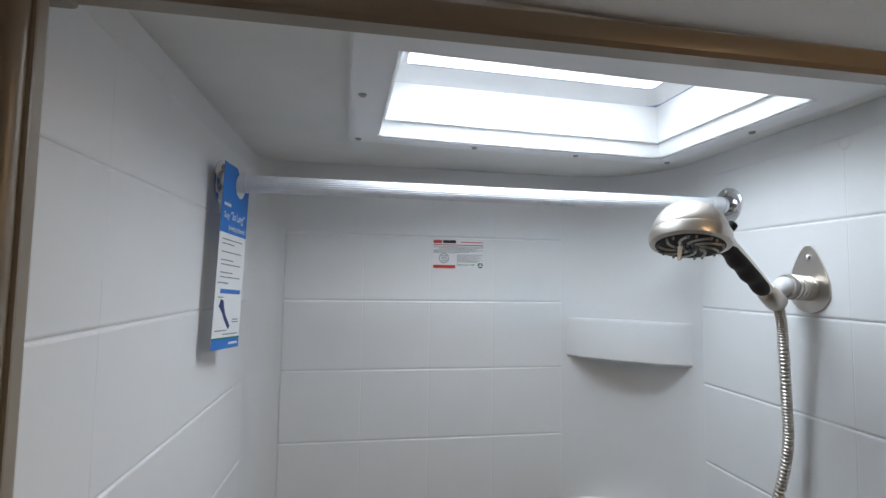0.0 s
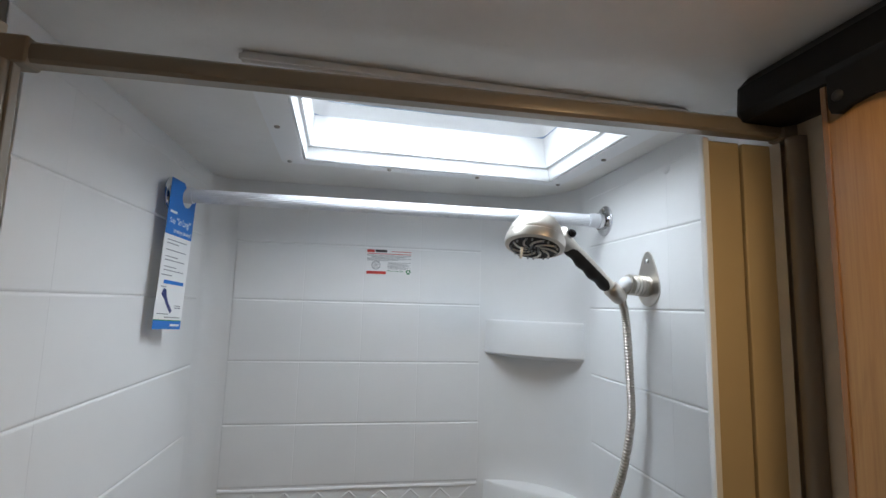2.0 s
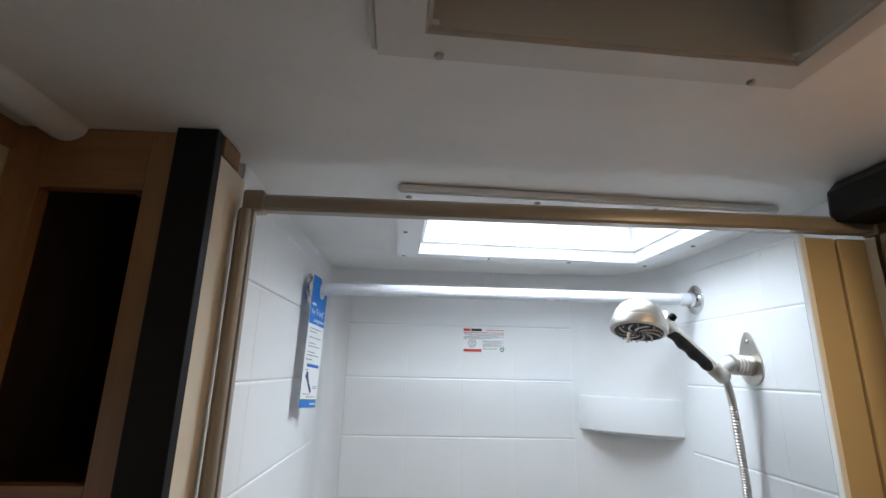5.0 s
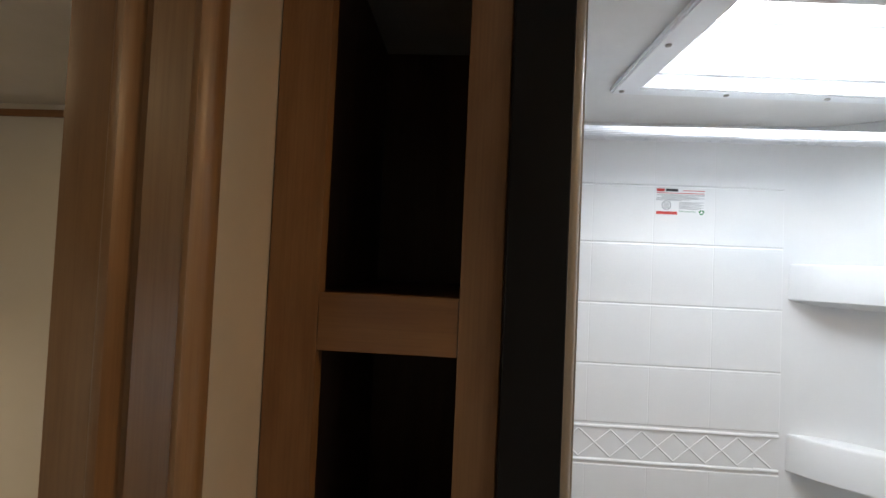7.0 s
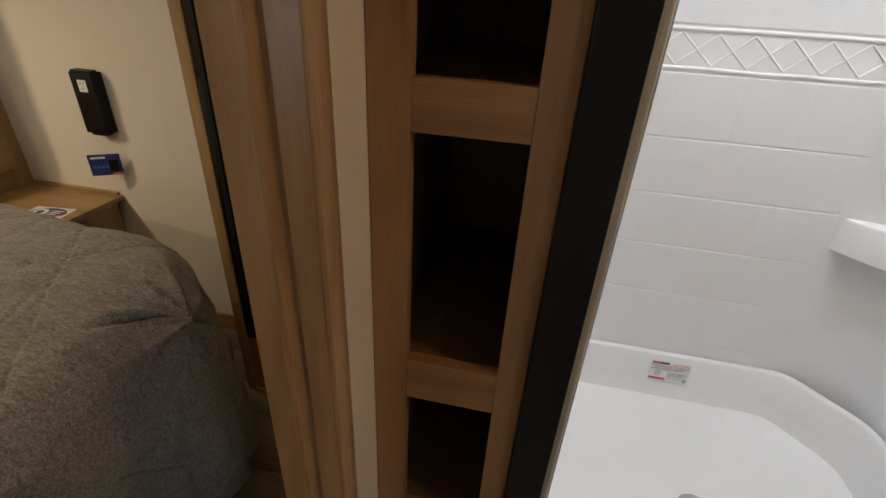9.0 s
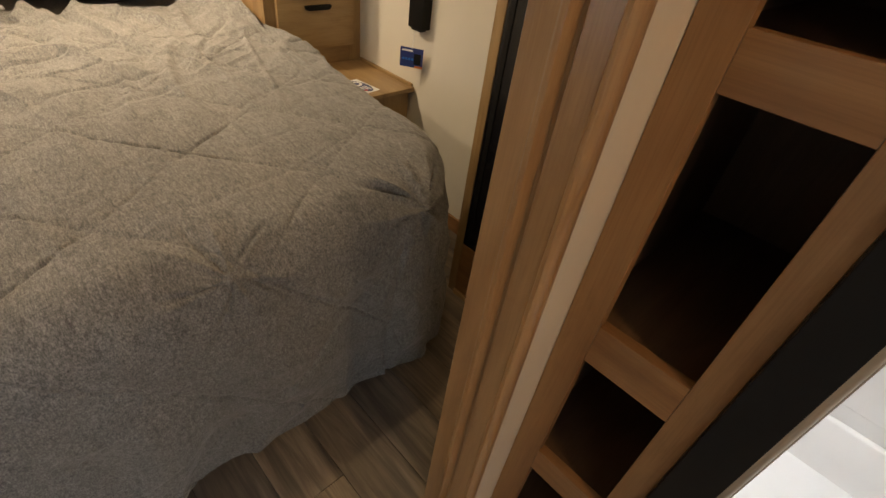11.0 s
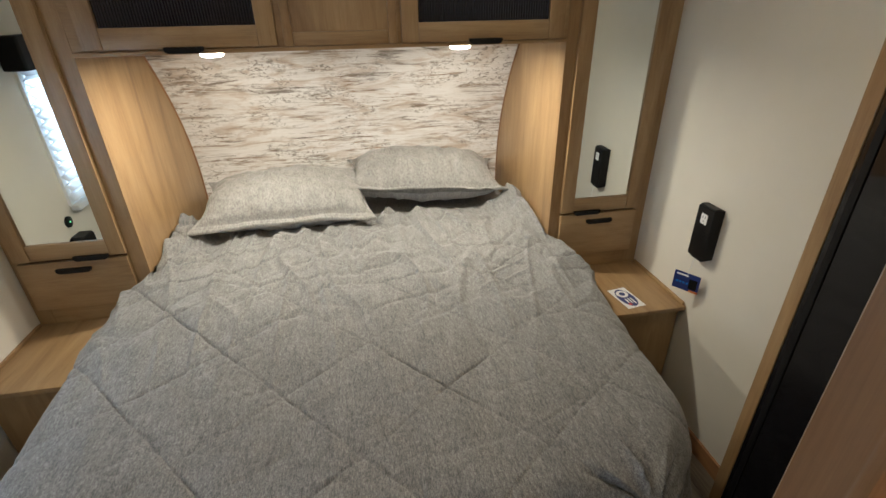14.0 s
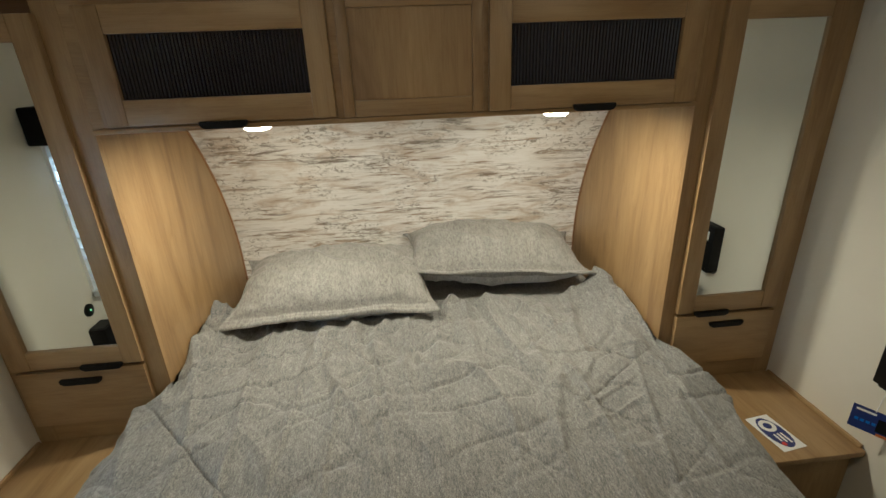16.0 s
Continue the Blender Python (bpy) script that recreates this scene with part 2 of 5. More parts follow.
def cloth(name, dark, light, crease=0.14):
    """Slubby woven chambray with uneven threads and fine creases."""
    m, nodes, links, b = material(name, 0.92)
    slub = noise_tex(nodes, links, (120, 560, 240), 1.0, 4, 0.65)
    slub2 = noise_tex(nodes, links, (460, 210, 240), 1.0, 4, 0.65)
    blot = noise_tex(nodes, links, (9, 26, 14), 1.0, 5, 0.7)
    mix = mixed(nodes, links, 0.40, slub, slub2)
    col = ramp(nodes, links, mix, [(0.40, dark), (0.50, tuple((p + q) * 0.46 for p, q in zip(dark, light))), (0.61, light)])
    fleck = noise_tex(nodes, links, (210, 620, 340), 1.0, 2, 0.5)
    col = mixed(nodes, links, ramp(nodes, links, fleck, [(0.64, (0, 0, 0)), (0.76, (0.22, 0.22, 0.22))]), col, tuple(min(1, c * 1.7) for c in light))
    marl = noise_tex(nodes, links, (42, 150, 85), 1.0, 5, 0.72, 0.4)
    col = mixed(nodes, links, 0.85, col, ramp(nodes, links, marl, [(0.36, (0.48, 0.48, 0.50)), (0.50, (0.86, 0.86, 0.86)), (0.62, (1, 1, 0.99))]), "MULTIPLY")
    col = mixed(nodes, links, 0.6, col, ramp(nodes, links, blot, [(0.32, (0.62, 0.62, 0.63)), (0.66, (1, 1, 1))]), "MULTIPLY")
    links.new(col, b.inputs["Base Color"])
    bump(nodes, links, b, mix, 0.3, 0.0009)
    bump(nodes, links, b, noise_tex(nodes, links, (1, 1, 1), 24, 4, 0.6, 0.5), 0.30, 0.005)
    fold = noise_tex(nodes, links, (5.0, 3.4, 4), 1.0, 3, 0.55, 1.0)
    line = ramp(nodes, links, fold, [(0.462, (1, 1, 1)), (0.486, (0.55, 0.55, 0.55)), (0.50, (0, 0, 0)), (0.506, (0.75, 0.75, 0.75)), (0.545, (1, 1, 1))])
    keep = ramp(nodes, links, noise_tex(nodes, links, (1, 1, 1), 3.3, 2), [(0.50, (0, 0, 0)), (0.62, (1, 1, 1))])
    bump(nodes, links, b, mixed(nodes, links, keep, (1.0, 1.0, 1.0), line), crease, 0.022)
    b.inputs["Sheen Weight"].default_value = 0.2
    return m


M_QUILT = cloth("grey_chambray_quilt", (0.128, 0.130, 0.130), (0.362, 0.360, 0.350))
M_SHAM = cloth("pale_chambray_sham", (0.225, 0.221, 0.211), (0.375, 0.366, 0.348), 0.14)
M_LINING = cloth("white_pillow_backing", (0.40, 0.40, 0.395), (0.60, 0.60, 0.59), 0.10)
M_UNDER = plain("dark_bed_base", (0.05, 0.045, 0.04), 0.8)


def plank_material():
    m, nodes, links, b = material("grey_brown_plank_vinyl", 0.5)
    info = nodes.new("ShaderNodeObjectInfo")
    streak = noise_tex(nodes, links, (2.2, 26, 10), 1.0, 7, 0.68, 0.8)
    broad = noise_tex(nodes, links, (1.2, 8, 1), 1.0, 3)
    col = ramp(nodes, links, streak, [(0.3, (0.11, 0.094, 0.078)), (0.5, (0.27, 0.23, 0.18)), (0.70, (0.48, 0.41, 0.325))])
    col = mixed(nodes, links, 0.7, col, ramp(nodes, links, broad, [(0.3, (0.6, 0.58, 0.56)), (0.7, (1, 1, 1))]), "MULTIPLY")
    col = mixed(nodes, links, 1.0, col, ramp(nodes, links, info.outputs["Random"], [(0, (0.62, 0.62, 0.64)), (1, (1.1, 1.04, 0.95))]), "MULTIPLY")
    links.new(col, b.inputs["Base Color"])
    bump(nodes, links, b, streak, 0.2, 0.001)
    return m


M_PLANK = plank_material()
M_SHADE = plain("white_pleated_shade_fabric", (0.80, 0.82, 0.84), 0.8, vary=0.02, relief=0.0)
_t = M_SHADE.node_tree
_tr, _mx = _t.nodes.new("ShaderNodeBsdfTranslucent"), _t.nodes.new("ShaderNodeMixShader")
_tr.inputs[0].default_value = (0.85, 0.88, 0.92, 1)
_t.links.new(_t.nodes["Principled BSDF"].outputs[0], _mx.inputs[1]), _t.links.new(_tr.outputs[0], _mx.inputs[2])
_t.links.new(_mx.outputs[0], _t.nodes["Material Output"].inputs[0])
M_MIRROR, _n, _l, _b = material("mirror_silver", 0.015, 1.0)
_b.inputs["Base Color"].default_value = (0.80, 0.84, 0.82, 1)


# ---------------------------------------------------------------- building helpers
def box(bm, x0, x1, y0, y1, z0, z1, bev=0.0, seg=2):
    vs = bmesh.ops.create_cube(bm, size=1, matrix=Matrix.LocRotScale(((x0 + x1) / 2, (y0 + y1) / 2, (z0 + z1) / 2), None, (x1 - x0, y1 - y0, z1 - z0)))["verts"]
    if bev:
        es = list({e for v in vs for e in v.link_edges})
        bmesh.ops.bevel(bm, geom=es, offset=bev, segments=seg, affect="EDGES", profile=0.6)
    return bm


def boxes(*specs, bev=0.0):
    bm = bmesh.new()
    for s in specs:
        box(bm, *s, bev=bev)
    return bm


def tube(bm, a, b, r0, r1=None, seg=20, caps=True):
    r1 = r0 if r1 is None else r1
    a, b = Vector(a), Vector(b)
    d = b - a
    m = Matrix.Translation((a + b) / 2) @ d.to_track_quat("Z", "Y").to_matrix().to_4x4()
    bmesh.ops.create_cone(bm, cap_ends=caps, segments=seg, radius1=r0, radius2=r1, depth=d.length, matrix=m)
    return bm


def lathe(bm, profile, m, seg=36, caps=True):
    """Turns (radius, height) pairs about the local z axis, placed by m."""
    rings = []
    for r, h in profile:
        rings.append([bm.verts.new(m @ Vector((r * math.cos(2 * math.pi * k / seg), r * math.sin(2 * math.pi * k / seg), h))) for k in range(seg)])
    for p, q in zip(rings, rings[1:]):
        for k in range(seg):
            bm.faces.new((p[k], p[(k + 1) % seg], q[(k + 1) % seg], q[k]))
    for ring, flip in ((rings[0], True), (rings[-1], False)) if caps else ():
        bm.faces.new(list(reversed(ring)) if flip else ring)
    return bm


def prism(bm, outline, m, depth):
    """A flat outline (x, y pairs) raised along local z by depth, placed by m."""
    lo = [bm.verts.new(m @ Vector((x, y, 0))) for x, y in outline]
    hi = [bm.verts.new(m @ Vector((x, y, depth))) for x, y in outline]
    n = len(outline)
    bm.faces.new(list(reversed(lo))), bm.faces.new(hi)
    for k in range(n):
        bm.faces.new((lo[k], lo[(k + 1) % n], hi[(k + 1) % n], hi[k]))
    return bm


def grid(bm, nu, nv, fn):
    vs = [[bm.verts.new(fn(i / nu, j / nv)) for j in range(nv + 1)] for i in range(nu + 1)]
    for i in range(nu):
        for j in range(nv):
            bm.faces.new((vs[i][j], vs[i + 1][j], vs[i + 1][j + 1], vs[i][j + 1]))
    return bm


def finish(me, smooth):
    if smooth:
        me.polygons.foreach_set("use_smooth", [True] * len(me.polygons))
        me.set_sharp_from_angle(angle=radians(smooth if smooth > 1 else 40))


def part(name, bm, mat, parent, label="", smooth=0):
    bmesh.ops.recalc_face_normals(bm, faces=bm.faces)
    me = bpy.data.meshes.new(name)
    bm.to_mesh(me)
    bm.free()
    me.materials.append(mat)
    finish(me, smooth)
    ob = new(name, me)
    if parent is not None:
        ob.parent = parent
        if parent.type == "EMPTY":
            ob.matrix_parent_inverse = Matrix.Translation(-parent.location)
    return tagged(ob, label)


def thing(name, at, label, category, group=""):
    ob = new(name)
    ob.location = at
    ob.empty_display_size = 0.05
    return tagged(ob, label, category, group)


def solid(name, bm, mat, label, category, group="", smooth=0):
    return tagged(part(name, bm, mat, None, "", smooth), label, category, group)


def setting(name, bm, mat, label="", smooth=0):
    return tagged(part(name, bm, mat, None, "", smooth), label, "", "", "structure")


def ring(bm, outer, inner, z0, z1):
    """A flat frame between two four-cornered outlines, from z0 up to z1."""
    for k in range(4):
        a, b, c, d = outer[k], outer[(k + 1) % 4], inner[(k + 1) % 4], inner[k]
        bot = [bm.verts.new((x, y, z0)) for x, y in (a, b, c, d)]
        top = [bm.verts.new((x, y, z1)) for x, y in (a, b, c, d)]
        bm.faces.new(bot), bm.faces.new(list(reversed(top)))
        bm.faces.new((bot[0], top[0], top[1], bot[1])), bm.faces.new((bot[2], top[2], top[3], bot[3]))
    bmesh.ops.remove_doubles(bm, verts=bm.verts, dist=1e-5)
    return bm


def turned(cx, cy, hx, hy, deg):
    c, s = math.cos(radians(deg)), math.sin(radians(deg))
    return [(cx + c * x - s * y, cy + s * x + c * y) for x, y in ((-hx, -hy), (hx, -hy), (hx, hy), (-hx, hy))]


def rounded_rect(x0, x1, y0, y1, r, n=5):
    out = []
    for cx, cy, a0 in ((x1 - r, y1 - r, 0), (x0 + r, y1 - r, 90), (x0 + r, y0 + r, 180), (x1 - r, y0 + r, 270)):
        out += [(cx + r * math.cos(radians(a0 + 90 * k / n)), cy + r * math.sin(radians(a0 + 90 * k / n))) for k in range(n + 1)]
    return out


def words(name, text, height, m, mat, parent, width=None):
    """Raised lettering in the built-in font, placed by m (its x runs along the line)."""
    cu = bpy.data.curves.new(name, "FONT")
    cu.body, cu.size, cu.extrude = text, height, 0.00015
    tmp = bpy.data.objects.new(name, cu)
    scene.collection.objects.link(tmp)
    bpy.context.view_layer.update()
    me = bpy.data.meshes.new_from_object(tmp.evaluated_get(bpy.context.evaluated_depsgraph_get()))
    bpy.data.objects.remove(tmp)
    if width:
        xs = [v.co.x for v in me.vertices]
        me.transform(Matrix.Diagonal((width / (max(xs) - min(xs)), 1, 1, 1)))
    me.transform(m)
    me.materials.clear(), me.materials.append(mat)
    ob = new(name, me)
    ob.parent = parent
    if parent.type == "EMPTY":
        ob.matrix_parent_inverse = Matrix.Translation(-parent.location)
    return ob

# ---------------------------------------------------------------- structure
XL, XR, YB = -0.235, 0.722, 1.112          # shower: left, right, back
NORTH, SOUTH = 1.08, -1.35                 # side walls of the trailer
PX0, PX1 = -0.582, -0.496                  # partition between bedroom and bath

floor = setting("floor", boxes((-3.0, 0.80, -1.42, 1.20, -0.06, -0.006)), M_UNDER, "dark subfloor under plank vinyl")

SKY_IN, SKY_OUT = turned(0.317, 0.689, 0.284, 0.158, 2.6), turned(0.315, 0.660, 0.335, 0.2265, 2.6)
VENT_IN, VENT_OUT = turned(0.211, -0.112, 0.169, 0.169, 2.6), turned(0.202, -0.109, 0.214, 0.211, 2.6)
bm = bmesh.new()
ring(bm, [(-0.6, 0.33), (0.80, 0.33), (0.80, 1.2), (-0.6, 1.2)], SKY_IN, CEIL, CEIL + 0.04)
ring(bm, [(-0.6, -1.42), (0.80, -1.42), (0.80, 0.33), (-0.6, 0.33)], VENT_IN, CEIL, CEIL + 0.04)
box(bm, -3.0, -0.6, -1.42, 1.2, CEIL, CEIL + 0.04)
setting("ceiling", bm, M_CEIL, "white textured vinyl ceiling")

wall_n = setting("wall_north", boxes((-3.0, PX1, NORTH, NORTH + 0.06, 0, CEIL)), M_WALL, "cream vinyl side wall")
bm = boxes((-3.0, -1.62, SOUTH - 0.06, SOUTH, 0, CEIL), (-1.10, 0.80, SOUTH - 0.06, SOUTH, 0, CEIL),
           (-1.62, -1.10, SOUTH - 0.06, SOUTH, 0, 0.88), (-1.62, -1.10, SOUTH - 0.06, SOUTH, 1.40, CEIL))
setting("wall_south", bm, M_WALL, "cream vinyl side wall with a small window")
setting("wall_partition", boxes((PX0, PX1, 0.165, NORTH, 0, CEIL), (PX0, PX1, SOUTH, -0.62, 0, CEIL)), M_CREAM, "cream panelled partition")
# unseen doorway gap, added to let the cool fill in
setting("wall_east", boxes((0.735, 0.80, -0.66, 1.2, 0, CEIL), (0.735, 0.80, SOUTH, -1.25, 0, CEIL), (0.735, 0.80, -1.25, -0.66, 1.9, CEIL)), M_CREAM, "taupe bathroom wall with an assumed, unseen doorway")


def nose_x(z):
    """The front wall curves inward towards the roof."""
    return -2.905 if z < 0.75 else min(-2.36, -2.905 + 0.325 * ((z - 0.75) / 0.705) ** 2.0)


bm = bmesh.new()
grid(bm, 24, 1, lambda u, v: Vector((nose_x(u * CEIL) - 0.006, SOUTH + v * (NORTH - SOUTH), u * CEIL)))
setting("wall_west", bm, M_WALL, "curved front wall", 60)
bm = bmesh.new()
grid(bm, 24, 1, lambda u, v: Vector((nose_x(0.5 + 0.96 * u), -0.93 + v * 1.595, 0.5 + 0.96 * u)))
setting("wall_panel", bm, M_BOARD, "distressed whitewashed wood-look panel behind the bed", 60)

setting("trim_1", boxes((-3.0, PX0, NORTH - 0.008, NORTH, 1.938, 1.958), bev=0.002), M_CAB_X, "brown trim strip under the ceiling")
setting("baseboard", boxes((-1.7, -1.16, NORTH - 0.012, NORTH, 0, 0.07), bev=0.002), M_CAB_X, "wood baseboard")

# door jamb: two rounded mouldings round the end of the partition
def jamb(y_face, sign):
    bm = bmesh.new()
    prof = [(-0.588, 0.012), (-0.5878, -0.004), (-0.584, -0.009), (-0.553, -0.010), (-0.549, -0.014), (-0.545, -0.0175), (-0.540, -0.0175), (-0.537, -0.013),
            (-0.535, -0.004), (-0.531, -0.003), (-0.528, -0.008), (-0.499, -0.0085), (-0.496, -0.013), (-0.491, -0.0145), (-0.487, -0.011), (-0.4845, -0.004), (-0.484, 0.006), (-0.488, 0.012)]
    prism(bm, [(x, y_face + sign * y) for x, y in prof], Matrix.Translation((0, 0, 0)), 1.955)
    return bm


setting("trim_2", jamb(0.165, 1), M_JAMB, "wood door jamb with rounded moulding, dimness put into its colour", 50)
setting("trim_3", jamb(-0.62, -1), M_JAMB, "wood door jamb with rounded moulding, dimness put into its colour", 50)
setting("trim_4", boxes((PX1, PX1 + 0.006, 0.178, 0.281, 1.941, CEIL), bev=0.001), M_CAB, "brown strip at the ceiling")
bm = bmesh.new()
grid(bm, 10, 1, lambda u, v: Vector((-0.430 + 0.026 * math.cos(math.pi * u), -1.3 + v * 1.584, CEIL - 0.020 * math.sin(math.pi * u))))
setting("trim_5", bm, M_TRIM, "white cable cover along the ceiling", 60)


# ---------------------------------------------------------------- shower
def surround_back():
    """Back wall with a tight cove at one corner and a wide cove at the shelf corner."""
    pts = [(XL, 0.37)]
    for k in range(7):
        a = math.pi - k * math.pi / 12
        pts.append((XL + 0.05 + 0.05 * math.cos(a), YB - 0.05 + 0.05 * math.sin(a)))
    for k in range(11):
        a = math.pi / 2 - k * math.pi / 20
        pts.append((XR - 0.19 + 0.19 * math.cos(a), YB - 0.19 + 0.19 * math.sin(a)))
    pts.append((XR, 0.355))
    return pts


PTS = surround_back()
bm = bmesh.new()
lo = [bm.verts.new((x, y, 0.14)) for x, y in PTS]
hi = [bm.verts.new((x, y, CEIL - 0.0005)) for x, y in PTS]
for k in range(len(PTS) - 1):
    bm.faces.new((lo[k], lo[k + 1], hi[k + 1], hi[k]))
surround = setting("wall_shower", bm, M_WHITE, "glossy white moulded shower surround with tile relief", 60)
bm = bmesh.new()
box(bm, XL - 0.012, XL - 0.002, 0.37, YB, 0, CEIL)
box(bm, XL - 0.012, XR + 0.012, YB + 0.002, YB + 0.03, 0, CEIL)
setting("wall_north_shower", bm, M_WHITE, "wall behind the shower")

ROWS_Z = [0.275, 0.45, 0.61, 0.765, 0.92, 1.08, 1.185, 1.338, 1.497, 1.656, 1.809, 1.935]
tile_meshes = {}


def tile(w, h):
    """A shallow moulded tile with a rounded rim, lying in x and z, facing -y."""
    key = (round(w, 4), round(h, 4))
    if key not in tile_meshes:
        bm = bmesh.new()
        e, f, d, n = 0.0034, 0.0012, 0.0020, 0.00035
        low = [bm.verts.new((x, 0, 0)) for x in (0, f, w - f, w)]
        a1 = [bm.verts.new((x, -d * 0.7 + q, e * 0.4)) for x, q in ((0, n), (f, 0), (w - f, 0), (w, n))]
        a2 = [bm.verts.new((x, -d + q, e)) for x, q in ((0, n), (f, 0), (w - f, 0), (w, n))]
        b2 = [bm.verts.new((x, -d + q, h - e)) for x, q in ((0, n), (f, 0), (w - f, 0), (w, n))]
        b1 = [bm.verts.new((x, -d * 0.7 + q, h - e * 0.4)) for x, q in ((0, n), (f, 0), (w - f, 0), (w, n))]
        high = [bm.verts.new((x, 0, h)) for x in (0, f, w - f, w)]
        for p, q in zip((low, a1, a2, b2, b1), (a1, a2, b2, b1, high)):
            for k in range(3):
                bm.faces.new((p[k], p[k + 1], q[k + 1], q[k]))
        me = bpy.data.meshes.new("tile")
        bm.to_mesh(me)
        bm.free()
        me.materials.append(M_WHITE)
        tile_meshes[key] = me
    return tile_meshes[key]


def lay_tiles(start, end, joints, to_world, gap=0.0014):
    for r, (z0, z1) in enumerate(zip(ROWS_Z, ROWS_Z[1:])):
        if (z0, z1) == (1.08, 1.185) and start == XL + 0.062:
            continue
        cuts = [start] + [j for j in joints[r % len(joints)] if start < j < end] + [end]
        for a, b in zip(cuts, cuts[1:]):
            ob = new("tile", tile(b - a, z1 - z0 - gap))
            ob.parent = surround
            ob.matrix_basis = to_world(a, z0 + gap / 2)


# top row on the back wall carries the two upright joints that show
lay_tiles(XL + 0.062, 0.490, [[0.005, 0.162, 0.317]], lambda a, z: pose(a, YB, z))
lay_tiles(-0.905, -0.385, [[-0.597]], lambda a, z: pose(XR, -a, z, 0, 0, -90))
lay_tiles(0.40, 1.03, [[0.495]], lambda a, z: pose(XL, a, z, 0, 0, 90))


def border_band():
    """Raised border with a row of crossed diamonds."""
    bm = bmesh.new()
    x0, x1, z0, z1 = XL + 0.062, 0.488, 1.083, 1.182
    rng = random.Random(3)
    for z in (z0 + 0.006, z1 - 0.006):
        x = x0
        while x < x1 - 0.01:
            e = min(x1, x + 0.12)
            tube(bm, (x, YB + 0.001, z + rng.uniform(-0.0012, 0.0012)), (e, YB + 0.001, z + rng.uniform(-0.0012, 0.0012)), 0.0052, seg=10)
            x = e
    lo, hi, pitch = z0 + 0.014, z1 - 0.014, 0.080
    x = x0 + 0.002
    while x + pitch < x1 + 0.004:
        j = rng.uniform(-0.002, 0.002)
        tube(bm, (x, YB + 0.0005, lo), (x + pitch + j, YB + 0.0005, hi), 0.0026, seg=8)
        tube(bm, (x, YB + 0.0005, hi), (x + pitch + j, YB + 0.0005, lo), 0.0026, seg=8)
        x += pitch
    return bm


part("border", border_band(), M_WHITE, surround, "raised diamond border moulding", 60)


def corner_shelf(z_top):
    """A bowed shelf across the corner, thick in front and drawn back underneath."""
    bm = bmesh.new()
    a, b = Vector((0.500, YB + 0.01)), Vector((XR + 0.004, 0.937))
    n = Vector((-(b - a).y, (b - a).x)).normalized()
    if n.y > 0:
        n = -n
    levels = [(0.0, 0.004), (-0.002, 0.008), (-0.006, 0.0105), (-0.050, 0.017), (-0.088, 0.026), (-0.0905, 0.0255), (-0.092, 0.020), (-0.100, -0.020), (-0.135, -0.085)]
    rows = []
    for dz, bow in levels:
        row = []
        for k in range(15):
            u = k / 14
            p = a.lerp(b, u) + n * (bow * 4 * u * (1 - u) + min(bow, 0) * 0.6)
            row.append(bm.verts.new((p.x, p.y, z_top + dz)))
        rows.append(row)
    for p, q in zip(rows, rows[1:]):
        for k in range(14):
            bm.faces.new((p[k], p[k + 1], q[k + 1], q[k]))
    c = bm.verts.new((XR + 0.006, YB + 0.01, z_top - 0.006))
    for k in range(14):
        bm.faces.new((c, rows[0][k + 1], rows[0][k]))
    return bm


for z in (1.618, 1.185, 0.757):
    part("corner_shelf", corner_shelf(z), M_WHITE, surround, "white moulded corner shelf", 50)


def screw_dome(bm, x, y, z, axis, r=0.006):
    m = Matrix.Translation((x, y, z)) @ Vector(axis).to_track_quat("Z", "Y").to_matrix().to_4x4()
    lathe(bm, [(r, 0), (r, 0.001), (r * 0.75, 0.0028), (r * 0.2, 0.0036)], m, 14)
    return bm


for x, y, ax in ((XL, 0.622, (1, 0, 0)), (XR, 0.596, (-1, 0, 0))):
    part("plug", screw_dome(bmesh.new(), x, y, 1.923, ax, 0.011), M_WHITE, surround, "white screw cap", 50)


def shower_pan():
    outer = [(XL, 0.33), (XL, YB), (0.56, YB), (XR, 0.93), (XR, 0.33)]
    def inset(d):
        return [(XL + d, 0.33 + d), (XL + d, YB - d), (0.56 - d * 0.5, YB - d), (XR - d, 0.93 - d * 0.5), (XR - d, 0.33 + d)]
    bm = bmesh.new()
    levels = [(0.0, 0.0), (0.0, 0.222), (0.006, 0.230), (0.016, 0.230), (0.022, 0.224), (0.028, 0.120), (0.046, 0.072), (0.080, 0.060), (0.200, 0.054)]
    rings = []
    for d, z in levels:
        pts = inset(d)
        rr = 0.05
        fine = []
        for k in range(5):
            p, c, q = Vector(pts[k - 1]), Vector(pts[k]), Vector(pts[(k + 1) % 5])
            a, b = c + (p - c).normalized() * rr, c + (q - c).normalized() * rr
            for s in range(5):
                u = s / 4
                fine.append((1 - u) ** 2 * a + 2 * u * (1 - u) * c + u * u * b)
        rings.append([bm.verts.new((p.x, p.y, z)) for p in fine])
    for p, q in zip(rings, rings[1:]):
        for k in range(len(p)):
            bm.faces.new((p[k], p[(k + 1) % len(p)], q[(k + 1) % len(q)], q[k]))
    bm.faces.new(rings[-1])
    return bm


pan = thing("shower_pan", (0.24, 0.72, 0), "white moulded shower pan with a raised rim", "shower pan")
part("basin", shower_pan(), M_WHITE, pan, "", 45)
part("drain", lathe(bmesh.new(), [(0.045, 0.0545), (0.045, 0.058), (0.035, 0.060), (0.01, 0.057)], Matrix.Translation((0.24, 0.68, 0))), M_CHROME, pan, "chrome drain", 40)


